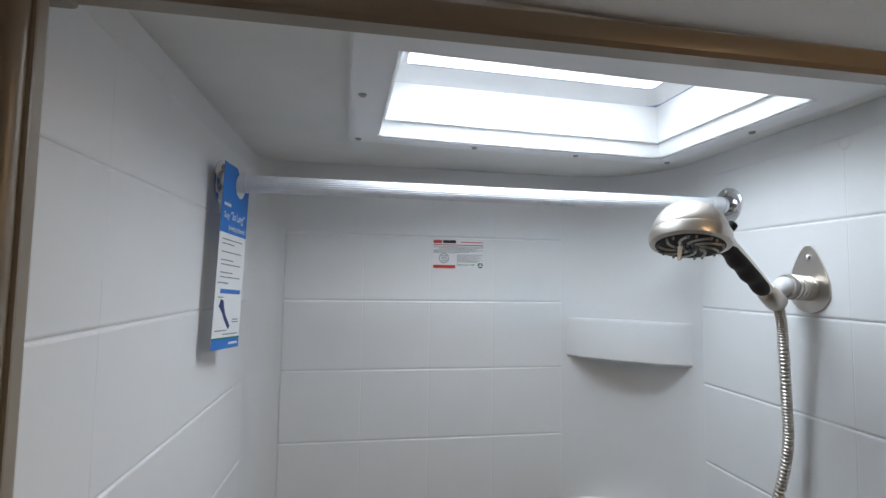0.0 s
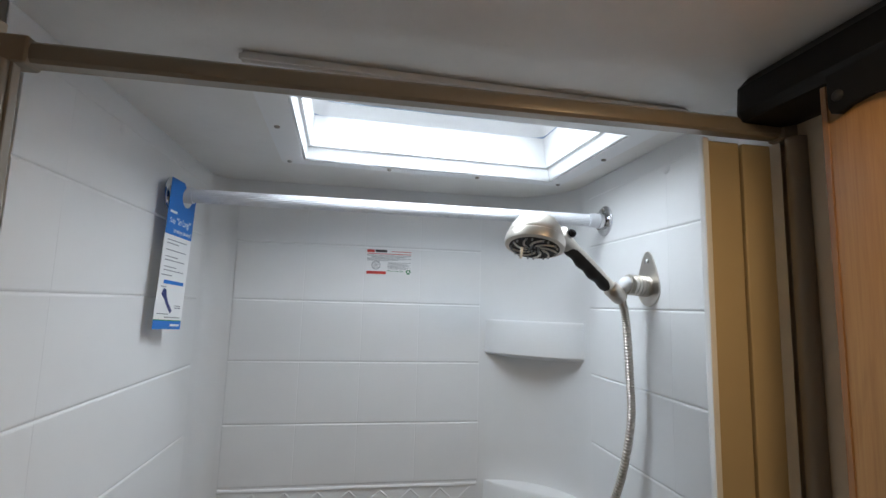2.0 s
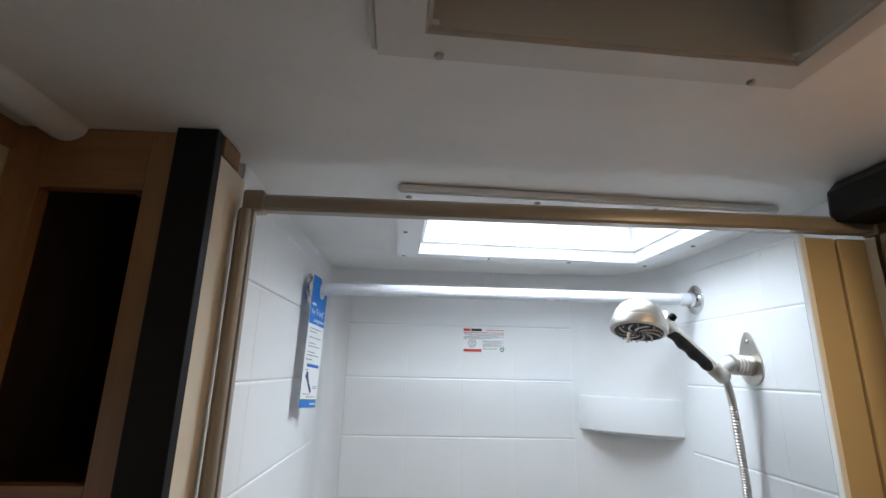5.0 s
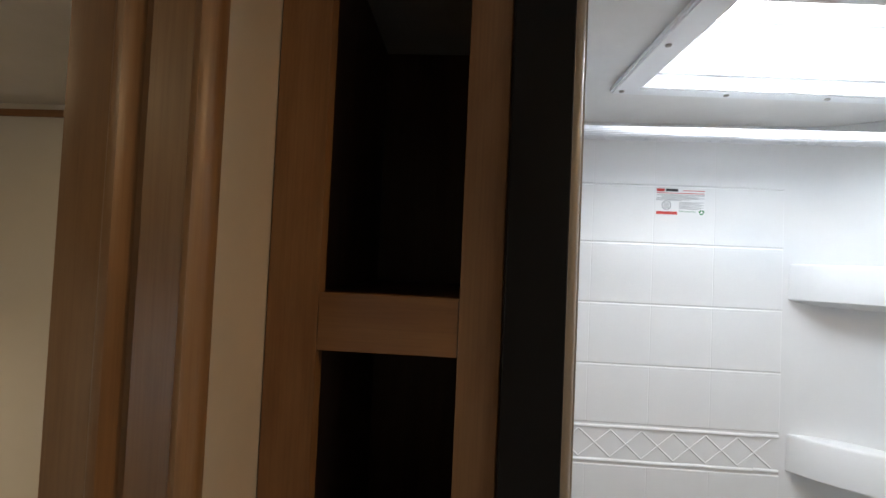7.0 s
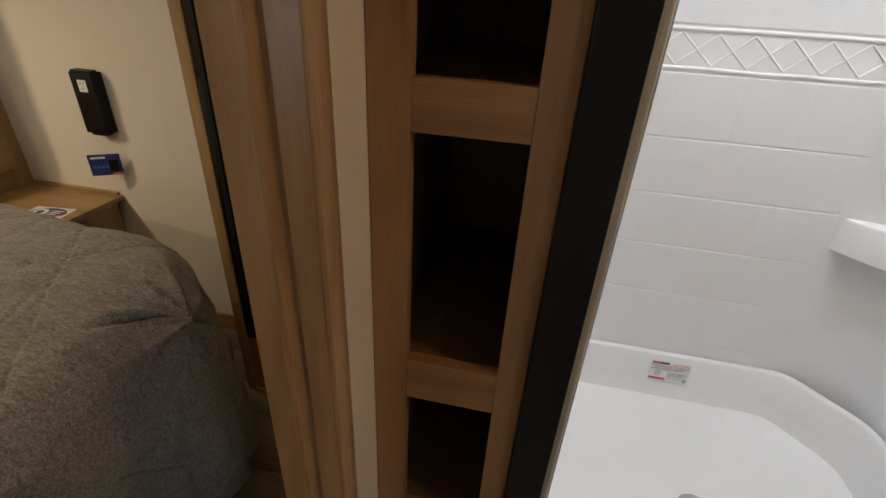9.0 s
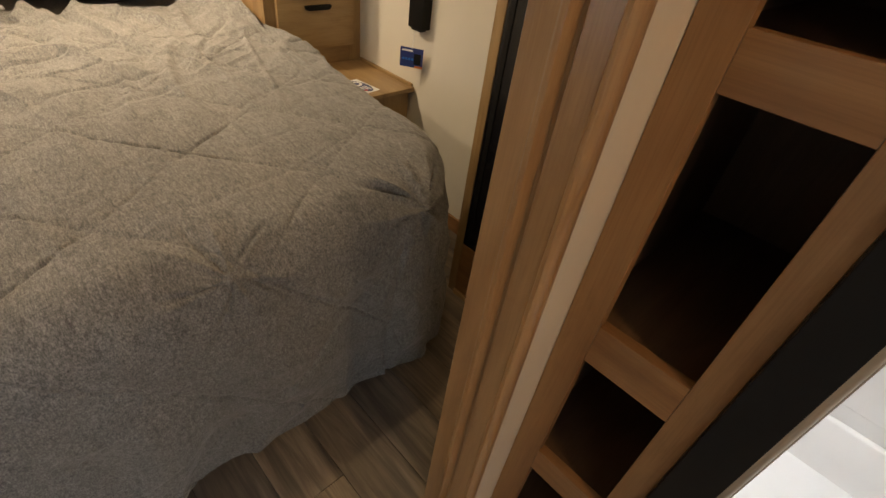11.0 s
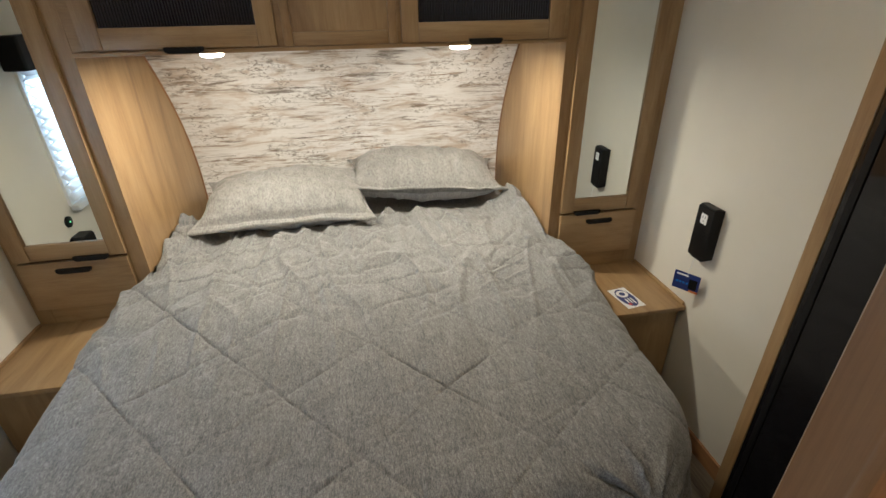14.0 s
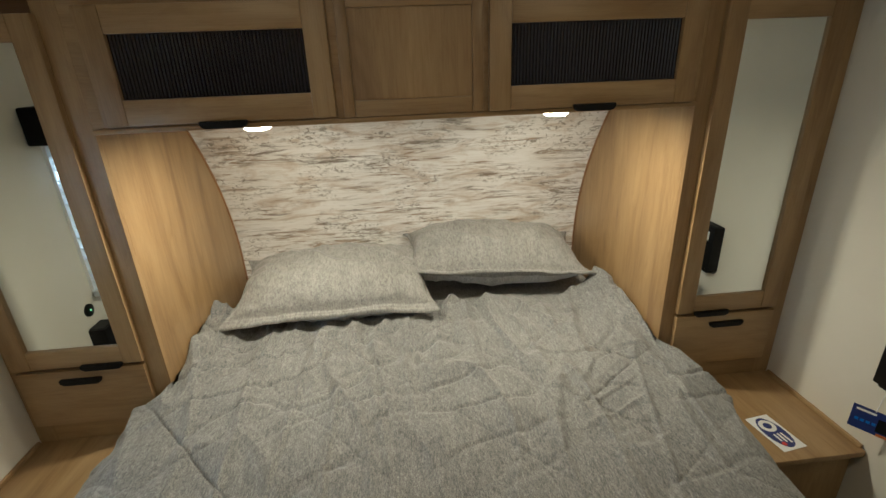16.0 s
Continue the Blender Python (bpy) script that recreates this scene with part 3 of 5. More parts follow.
def notice(name, x, y, z, w, h, tilt, label):
    """A small printed notice: bars of writing, a seal, a red footer and a green mark."""
    t = thing(name, (x, y, z), label, "sticker")
    base = Matrix.Translation((x, y, z)) @ pose(0, 0, 0, 90 + tilt, 0, 0)
    def sheet(n, x0, x1, y0, y1, lift, mat, lab=""):
        bm = bmesh.new()
        box(bm, x0 * w, x1 * w, y0 * h, y1 * h, lift, lift + 0.0002)
        bm.transform(base)
        part(n, bm, mat, t, lab)
    sheet("paper", 0, 1, 0, 1, 0.0001, M_PAPER)
    sheet("emblem", 0.02, 0.18, 0.86, 0.97, 0.0004, M_RED, "red and black emblem")
    sheet("emblem", 0.20, 0.45, 0.87, 0.97, 0.0004, M_RUBBER, "black emblem lettering drawn as a bar")
    sheet("print", 0.55, 0.98, 0.90, 0.925, 0.0004, M_RED)
    sheet("rule", 0.02, 0.98, 0.80, 0.825, 0.0004, M_RED)
    for k, (a, b) in enumerate(((0.02, 0.98), (0.12, 0.88), (0.02, 0.98), (0.02, 0.70))):
        sheet("print", a, b, 0.752 - 0.062 * k, 0.766 - 0.062 * k, 0.0004, M_GREYINK)
        sheet("print", a, b - 0.06 * k, 0.722 - 0.062 * k, 0.734 - 0.062 * k, 0.0004, M_GREYINK)
    for k in range(9):
        sheet("print", 0.47, 0.97 - 0.05 * (k % 3), 0.475 - 0.031 * k, 0.487 - 0.031 * k, 0.0004, M_GREYINK)
    bm = lathe(bmesh.new(), [(0.095 * w, 0.0004), (0.095 * w, 0.0006), (0.080 * w, 0.0006)], Matrix.Translation((0.22 * w, 0.36 * h, 0)), 24, False)
    for q in (-0.05, -0.02, 0.01, 0.04):
        box(bm, (0.22 - 0.055) * w, (0.22 + 0.055) * w, 0.36 * h + q * w, 0.36 * h + (q + 0.012) * w, 0.0004, 0.0006)
    bm.transform(base)
    part("seal", bm, M_GREYINK, t, "grey round seal")
    sheet("footer", 0.02, 0.44, 0.02, 0.13, 0.0004, M_RED, "red footer bar")
    bm = bmesh.new()
    for k in range(3):
        c, s = math.cos(2 * math.pi * k / 3 + 0.5), math.sin(2 * math.pi * k / 3 + 0.5)
        m = Matrix.Translation((0.925 * w + 0.036 * w * c, 0.13 * h + 0.036 * w * s, 0.0004)) @ pose(0, 0, 0, 0, 0, 120 * k + 118.6)
        prism(bm, [(-0.034 * w, -0.014 * w), (0.012 * w, -0.014 * w), (0.012 * w, -0.026 * w), (0.040 * w, 0), (0.012 * w, 0.026 * w), (0.012 * w, 0.014 * w), (-0.034 * w, 0.014 * w)], m, 0.0002)
    bm.transform(base)
    part("recycling_mark", bm, M_GREEN, t, "green recycling mark")
    words("lettering", "Made in the USA", 0.09 * h, base @ Matrix.Translation((0.47 * w, 0.12 * h, 0.0005)), M_GREEN, t, 0.34 * w)
    return t


notice("notice_sticker", 0.165, YB - 0.0030, 1.733, 0.127, 0.071, 0, "printed white care notice stuck on the shower wall")
notice("notice_sticker", 0.165, 1.0822, 0.130, 0.122, 0.074, -4, "printed white care notice stuck inside the pan rim")


def shower_frame():
    t = thing("shower_door_frame", (0.24, 0.36, 0.23), "taupe metal shower enclosure frame with tan folding panels", "shower frame")
    bm = bmesh.new()
    y, z = 0.354, 1.907
    prof = [(-0.007, -0.0125), (-0.0105, -0.009), (-0.0115, 0.0), (-0.0095, 0.008), (-0.004, 0.0125), (0.006, 0.0125), (0.0115, 0.007), (0.0115, -0.0105), (0.009, -0.0125)]
    m = Matrix(((0, 0, 1, -0.212), (1, 0, 0, y), (0, 1, 0, z), (0, 0, 0, 1)))
    prism(bm, prof, m, 0.945)
    part("header_rail", bm, M_TAUPE, t, "", 35)
    for x in (-0.222, 0.712):
        part("corner_joint", box(bmesh.new(), x, x + 0.030, y - 0.0145, y + 0.0125, z - 0.016, z + 0.0155, 0.005, 3), M_TAUPE, t, "moulded corner joint", 35)
    bm = box(bmesh.new(), -0.2270, -0.2035, 0.342, 0.354, 0.0, 1.892, 0.002)
    part("jamb", bm, M_TAUPE, t)
    bm = tube(bmesh.new(), (-0.2150, 0.340, 0.0), (-0.2150, 0.340, 1.892), 0.0085)
    part("side_tube", bm, M_TAUPE, t, "", 35)
    part("white_edge", box(bmesh.new(), 0.6115, 0.6205, 0.366, 0.377, 0.225, 1.894, 0.002), M_WHITE, t, "white sealing edge")
    for x0, x1 in ((0.6228, 0.6725), (0.6772, 0.7275)):
        part("folding_panel", box(bmesh.new(), x0, x1, 0.372, 0.384, 0.225, 1.892, 0.0025), M_TAN, t, "tan folding panel")
    part("gasket", box(bmesh.new(), 0.6215, 0.7270, 0.3845, 0.388, 0.226, 1.890), M_BLACK, t, "dark gasket between the panels")
    bm = tube(bmesh.new(), (0.730, 0.338, 0.0), (0.730, 0.338, 1.892), 0.013)
    part("side_tube", bm, M_TAUPE, t, "", 35)
    return t


shower_frame()


def skylight():
    t = thing("skylight", (0.317, 0.66, CEIL), "white framed roof skylight full of daylight", "skylight")
    bm = bmesh.new()
    ring(bm, SKY_OUT, SKY_IN, CEIL - 0.016, CEIL - 0.0005)
    bmesh.ops.bevel(bm, geom=[e for e in bm.edges if len(e.link_faces) == 2 and e.calc_face_angle(0) > 1], offset=0.004, segments=2, affect="EDGES")
    part("flange", bm, M_TRIM, t)
    lip = turned(0.315, 0.687, 0.278, 0.152, 2.6)
    mid = turned(0.315, 0.687, 0.272, 0.146, 2.6)
    up = turned(0.308, 0.682, 0.262, 0.136, 2.0)
    bm = bmesh.new()
    rows = [[bm.verts.new((x, y, z)) for x, y in q] for q, z in ((SKY_IN, CEIL - 0.014), (lip, CEIL + 0.012), (mid, CEIL + 0.0125), (up, 2.052))]
    for p, q in zip(rows, rows[1:]):
        for k in range(4):
            bm.faces.new((p[k], p[(k + 1) % 4], q[(k + 1) % 4], q[k]))
    part("shaft", bm, M_TRIM, t, "white light shaft with a stepped lip")
    # inner collar that narrows to the rounded opening under the dome
    def outline(hx, hy, r, z):
        c, s = math.cos(radians(2.0)), math.sin(radians(2.0))
        return [bm.verts.new((0.304 + c * x - s * y, 0.680 + s * x + c * y, z)) for x, y in rounded_rect(-hx, hx, -hy, hy, r)]
    bm = bmesh.new()
    rows = [outline(0.264, 0.138, 0.024, 2.0525), outline(0.252, 0.126, 0.020, 2.066), outline(0.232, 0.104, 0.012, 2.070)]
    for p, q in zip(rows, rows[1:]):
        for k in range(len(p)):
            bm.faces.new((p[k], p[(k + 1) % len(p)], q[(k + 1) % len(q)], q[k]))
    part("collar", bm, M_TRIM, t, "white collar round the dome", 40)
    bm = bmesh.new()
    bm.faces.new(outline(0.236, 0.108, 0.012, 2.0735))
    part("dome", bm, M_DOME, t, "translucent white dome, daylight given as its own glow")
    c, s = math.cos(radians(2.6)), math.sin(radians(2.6))
    for u, v in ((-0.318, 0.207), (-0.10, 0.207), (0.11, 0.207), (0.318, 0.207), (-0.318, -0.205), (-0.10, -0.210), (0.11, -0.210), (0.318, -0.205), (-0.318, 0), (0.318, 0)):
        part("screw", screw_dome(bmesh.new(), 0.317 + c * u - s * v, 0.660 + s * u + c * v, CEIL - 0.016, (0, 0, -1), 0.0055), M_SCREW, t, "", 40)


skylight()


def curtain_rod():
    t = thing("shower_rod", (0.24, 0.83, 1.86), "white ribbed shower curtain rod in chrome end brackets", "shower rod")
    y, z = 0.828, 1.863
    bm = bmesh.new()
    seg = 48
    pr = [(0.0135 + 0.0006 * (k % 2), 2 * math.pi * k / seg) for k in range(seg)]
    m = Matrix(((0, 0, 1, XL + 0.035), (1, 0, 0, y), (0, 1, 0, z), (0, 0, 0, 1)))
    prism(bm, [(r * math.cos(a), r * math.sin(a)) for r, a in pr], m, XR - XL - 0.07)
    part("tube", bm, M_ROD, t, "", 20)
    for x, s in ((XL, 1), (XR, -1)):
        m = Matrix.Translation((x, y, z)) @ Vector((s, 0, 0)).to_track_quat("Z", "Y").to_matrix().to_4x4()
        bm = lathe(bmesh.new(), [(0.036, 0.0), (0.036, 0.004), (0.033, 0.006), (0.020, 0.006), (0.019, 0.020), (0.016, 0.020), (0.015, 0.008)], m, 32)
        bracket = part("bracket", bm, M_CHROME, t, "round chrome flange bracket", 35)
        for a in (90, 210, 330):
            yy, zz = y + 0.026 * math.cos(radians(a)), z + 0.026 * math.sin(radians(a))
            part("screw", screw_dome(bmesh.new(), x + s * 0.006, yy, zz, (s, 0, 0), 0.005), M_SCREW, bracket, "", 40)
        bm = tube(bmesh.new(), (x + s * 0.020, y, z), (x + s * 0.045, y, z), 0.0165, seg=24)
        part("collar", bm, M_ROD, t, "white collar", 35)


curtain_rod()


def hang_card():
    """A door-hanger card slipped over the rod: blue head with a hole, white body, blue foot."""
    t = thing("hang_tag", (-0.195, 0.79, 1.59), "blue and white printed hang card on the shower rod", "hang card")
    # local x runs along the card's width, y up
    m = Matrix(((0.17, 0, 0.985, -0.212), (0.985, 0, -0.17, 0.748), (0.0, 1, 0, 1.597), (0, 0, 0, 1))) @ pose(0, 0, 0, 0, 0, -3.5) @ Matrix.Diagonal((0.87, 0.98, 1, 1))
    w, h = 0.104, 0.295
    head = 0.183
    hx, hy, hr = 0.068, 0.268, 0.021
    outline = [(0, head), (w, head), (w, h), (0.080, h)]
    outline += [(hx + hr * math.cos(radians(a)), hy + hr * math.sin(radians(a))) for a in range(60, -241, -20)]
    outline += [(0.050, h), (0, h)]
    bm = bmesh.new()
    prism(bm, outline, m, 0.0006)
    part("head", bm, M_BLUE, t, "blue head with a cut hole")
    def sheet(n, x0, x1, y0, y1, lift, mat, lab=""):
        bm = bmesh.new()
        box(bm, x0, x1, y0, y1, lift, lift + 0.0004)
        bm.transform(m)
        part(n, bm, mat, t, lab)
    sheet("body", 0, w, 0.018, head, 0, M_PAPER, "white printed body")
    sheet("foot", 0, w, 0, 0.016, 0, M_BLUE, "blue foot strip")
    sheet("stripe", 0, w, 0.016, 0.018, 0, M_GREEN, "green stripe")
    up = 0.0007
    words("lettering", "Say", 0.014, m @ Matrix.Translation((0.010, 0.207, up)), M_PAPER, t, 0.022)
    words("lettering", "\u201cSo Long!\u201d", 0.019, m @ Matrix.Translation((0.036, 0.207, up)), M_PAPER, t, 0.058)
    words("lettering", "to wimpy showers!", 0.013, m @ Matrix.Translation((0.030, 0.189, up)), M_PAPER, t, 0.068)
    sheet("print", 0.008, 0.034, 0.226, 0.231, 0.0006, M_PAPER, "small white emblem bar")
    for k, z in enumerate((0.172, 0.165, 0.152, 0.139, 0.132, 0.119, 0.112)):
        sheet("print", 0.012, 0.088 - 0.03 * (k % 2), z, z + 0.0017, 0.0006, M_GREYINK)
    sheet("print", 0.006, 0.045, 0.1025, 0.1045, 0.0006, M_GREYINK)
    sheet("emblem", 0.018, 0.094, 0.087, 0.094, 0.0006, M_BLUE, "blue emblem bar")
    bm = bmesh.new()
    prism(bm, [(0.016, 0.066), (0.022, 0.078), (0.032, 0.076), (0.036, 0.064), (0.044, 0.052), (0.062, 0.036), (0.056, 0.030), (0.038, 0.046), (0.028, 0.058)], m @ Matrix.Translation((0, 0, 0.0006)), 0.0002)
    part("drawing", bm, M_NAVY, t, "blue drawing of a hand shower")
    for x0, x1, z in ((0.012, 0.030, 0.080), (0.070, 0.092, 0.045), (0.070, 0.094, 0.041), (0.008, 0.050, 0.028), (0.036, 0.096, 0.022)):
        sheet("print", x0, x1, z, z + 0.0018, 0.0006, M_GREYINK)
    sheet("print", 0.062, 0.096, 0.006, 0.010, 0.0006, M_PAPER)


hang_card()


def hand_shower():
    t = thing("hand_shower", (0.70, 0.66, 1.70), "brushed nickel hand shower with black rubber grip in a wall holder", "hand shower")
    # wall plate: pointed above, round below
    pts = []
    for k in range(25):
        a = math.pi + math.pi * k / 24
        pts.append((0.035 * math.cos(a), 0.034 * math.sin(a)))
    pts += [(0.034, 0.015), (0.026, 0.040), (0.014, 0.064), (0.005, 0.074), (-0.005, 0.074), (-0.014, 0.064), (-0.026, 0.040), (-0.034, 0.015)]
    m = Matrix(((0, 0, -1, XR), (-1, 0, 0, 0.660), (0, 1, 0, 1.697), (0, 0, 0, 1)))
    bm = prism(bmesh.new(), pts, m, 0.005)
    bmesh.ops.bevel(bm, geom=[e for e in bm.edges if abs(e.calc_face_angle(0)) > 1.2], offset=0.0025, segments=2, affect="EDGES")
    plate = part("wall_plate", bm, M_NICKEL, t, "pointed nickel wall plate", 40)
    part("screw", screw_dome(bmesh.new(), XR - 0.005, 0.660, 1.752, (-1, 0, 0), 0.0055), M_CHROME, plate, "", 40)
    m = Matrix.Translation((XR - 0.004, 0.662, 1.702)) @ Vector((-1, -0.06, 0.06)).to_track_quat("Z", "Y").to_matrix().to_4x4()
    prof = [(0.020, 0.0)]
    for k in range(5):
        z = 0.003 + k * 0.0075
        prof += [(0.0205, z), (0.0205, z + 0.0045), (0.0185, z + 0.0055), (0.0185, z + 0.0068)]
    prof += [(0.0205, 0.042), (0.019, 0.046), (0.008, 0.046)]
    part("ribbed_collar", lathe(bmesh.new(), prof, m), M_NICKEL, t, "ribbed nickel collar", 30)
    bm = bmesh.new()
    bmesh.ops.create_uvsphere(bm, u_segments=24, v_segments=14, radius=0.0155, matrix=Matrix.Translation((XR - 0.050, 0.660, 1.705)))
    part("ball_joint", bm, M_ROD, t, "white polished ball joint", 60)
    grip0, grip1 = Vector((0.651, 0.658, 1.683)), Vector((0.520, 0.624, 1.784))
    part("arm", tube(bmesh.new(), (XR - 0.056, 0.658, 1.704), (0.662, 0.662, 1.691), 0.007, 0.006), M_NICKEL, t, "", 40)
    d = (grip1 - grip0).normalized()
    q = d.to_track_quat("Z", "Y").to_matrix().to_4x4()
    m = Matrix.Translation(grip0) @ q
    L = (grip1 - grip0).length
    part("cradle", lathe(bmesh.new(), [(0.0125, -0.012), (0.0155, -0.008), (0.0158, 0.022), (0.0125, 0.026)], m, 28), M_NICKEL, t, "nickel cradle", 40)
    part("handle", lathe(bmesh.new(), [(0.0085, -0.014), (0.0105, 0.0), (0.0118, 0.03), (0.0135, L * 0.5), (0.0135, L * 0.8), (0.017, L * 0.97), (0.021, L * 1.05)], m, 28), M_NICKEL, t, "curved nickel handle", 40)
    # rubber grip with finger waves on the underside
    bm = bmesh.new()
    def grip(u, v):
        a = math.pi * (0.05 + 0.9 * v)
        s = 0.030 + u * (L * 0.88 - 0.030)
        r = 0.0142 + 0.0016 * math.sin(u * math.pi * 7) * math.sin(a) + 0.002 * math.sin(math.pi * u)
        taper = min(1, 8 * u, 8 * (1 - u)) ** 0.5
        wide = 0.5 + 0.5 * taper
        aa = math.pi / 2 + (a - math.pi / 2) * wide
        side = q @ Vector((math.cos(aa) * r, -math.sin(aa) * r, s))
        return grip0 + side
    lowside = (q.to_3x3() @ Vector((0, -1, 0)))
    if lowside.z > 0:
        flip = q @ pose(0, 0, 0, 0, 0, 180)
        q = flip
    grid(bm, 40, 16, grip)
    part("rubber_grip", bm, M_RUBBER, t, "black rubber finger grip", 60)
    # head: domed back, flat spray face pointing down
    up = Vector((0.20, 0.25, 1.0)).normalized()
    centre = Vector((0.459, 0.600, 1.767))
    hm = Matrix.Translation(centre) @ up.to_track_quat("Z", "Y").to_matrix().to_4x4()
    prof = [(0.046, -0.008), (0.052, -0.006), (0.0535, 0.002), (0.0525, 0.010), (0.050, 0.012), (0.0505, 0.014), (0.048, 0.022), (0.043, 0.034), (0.035, 0.045), (0.024, 0.052), (0.012, 0.0555), (0.002, 0.056)]
    part("head_shell", lathe(bmesh.new(), prof, hm, 48), M_NICKEL, t, "domed brushed nickel shower head", 35)
    face = part("spray_face", lathe(bmesh.new(), [(0.003, -0.0095), (0.030, -0.0098), (0.044, -0.0090), (0.0455, -0.006), (0.040, -0.003)], hm, 48), M_RUBBER, t, "dark spray face", 40)
    for k in range(9):
        a = 2 * math.pi * k / 9
        bm = bmesh.new()
        def vane(u, v):
            r, ang = 0.012 + 0.030 * u, a + 0.9 * u
            c, w = 2 * math.pi * v, 0.0024 * min(1.0, 6 * u + 0.3, 6 * (1 - u) + 0.3)
            return hm @ Vector(((r * math.cos(ang) - w * math.cos(c) * math.sin(ang)), r * math.sin(ang) + w * math.cos(c) * math.cos(ang), -0.0100 + w * math.sin(c)))
        grid(bm, 8, 8, vane)
        bmesh.ops.remove_doubles(bm, verts=bm.verts, dist=1e-6)
        part("vane", bm, M_NICKEL, face, "curved nickel vane", 50)
    bm = bmesh.new()
    for k in range(9):
        for r, off in ((0.041, 0.15), (0.041, 0.4), (0.018, 0.3), (0.009, 0.6)):
            a = 2 * math.pi * k / 9 + off
            tube(bm, (r * math.cos(a), r * math.sin(a), -0.013), (r * math.cos(a), r * math.sin(a), -0.008), 0.0016, 0.002, seg=8)
    bm.transform(hm)
    tagged(part("spray_nozzles", bm, M_GREYINK, face, "small rubber nozzles"), kind="stuff")
    root = centre + Vector((-0.030, -0.021, -0.010))
    bm = tube(bmesh.new(), root, root + Vector((-0.004, -0.002, -0.019)), 0.0030, 0.0024, seg=12)
    part("spray_lever", bm, M_NICKEL, t, "small nickel lever", 40)
    part("neck_button", lathe(bmesh.new(), [(0.007, 0), (0.008, 0.004), (0.007, 0.010), (0.003, 0.012)], Matrix.Translation(grip1 + Vector((0.012, -0.012, 0.004))) @ pose(0, 0, 0, 30, 30, 0), 20), M_BLACK, t, "black button at the neck", 40)
    # ribbed metal hose hanging from the handle
    cps = [Vector(p) for p in ((0.662, 0.663, 1.675), (0.673, 0.667, 1.63), (0.682, 0.673, 1.53), (0.685, 0.677, 1.44), (0.679, 0.703, 1.33), (0.668, 0.750, 1.22), (0.655, 0.80, 1.08), (0.66, 0.82, 0.90), (0.69, 0.80, 0.76), (0.72, 0.76, 0.70))]
    def spline(t):
        n = len(cps) - 1
        i = min(int(t * n), n - 1)
        f = t * n - i
        p0, p1, p2, p3 = cps[max(i - 1, 0)], cps[i], cps[i + 1], cps[min(i + 2, n)]
        return 0.5 * (2 * p1 + (p2 - p0) * f + (2 * p0 - 5 * p1 + 4 * p2 - p3) * f * f + (3 * p1 - p0 - 3 * p2 + p3) * f ** 3)
    bm = bmesh.new()
    n, seg, prev = 620, 14, None
    for k in range(n + 1):
        c = spline(k / n)
        tg = (spline(min(1, (k + 1) / n)) - spline(max(0, (k - 1) / n))).normalized()
        sx = tg.cross(Vector((0, 1, 0))).normalized()
        sy = tg.cross(sx)
        r = 0.0082 if k % 4 < 2 else 0.0070
        ringv = [bm.verts.new(c + sx * r * math.cos(2 * math.pi * j / seg) + sy * r * math.sin(2 * math.pi * j / seg)) for j in range(seg)]
        if prev:
            for j in range(seg):
                bm.faces.new((prev[j], prev[(j + 1) % seg], ringv[(j + 1) % seg], ringv[j]))
        prev = ringv
    part("hose", bm, M_NICKEL, t, "ribbed metal hose", 25)


hand_shower()


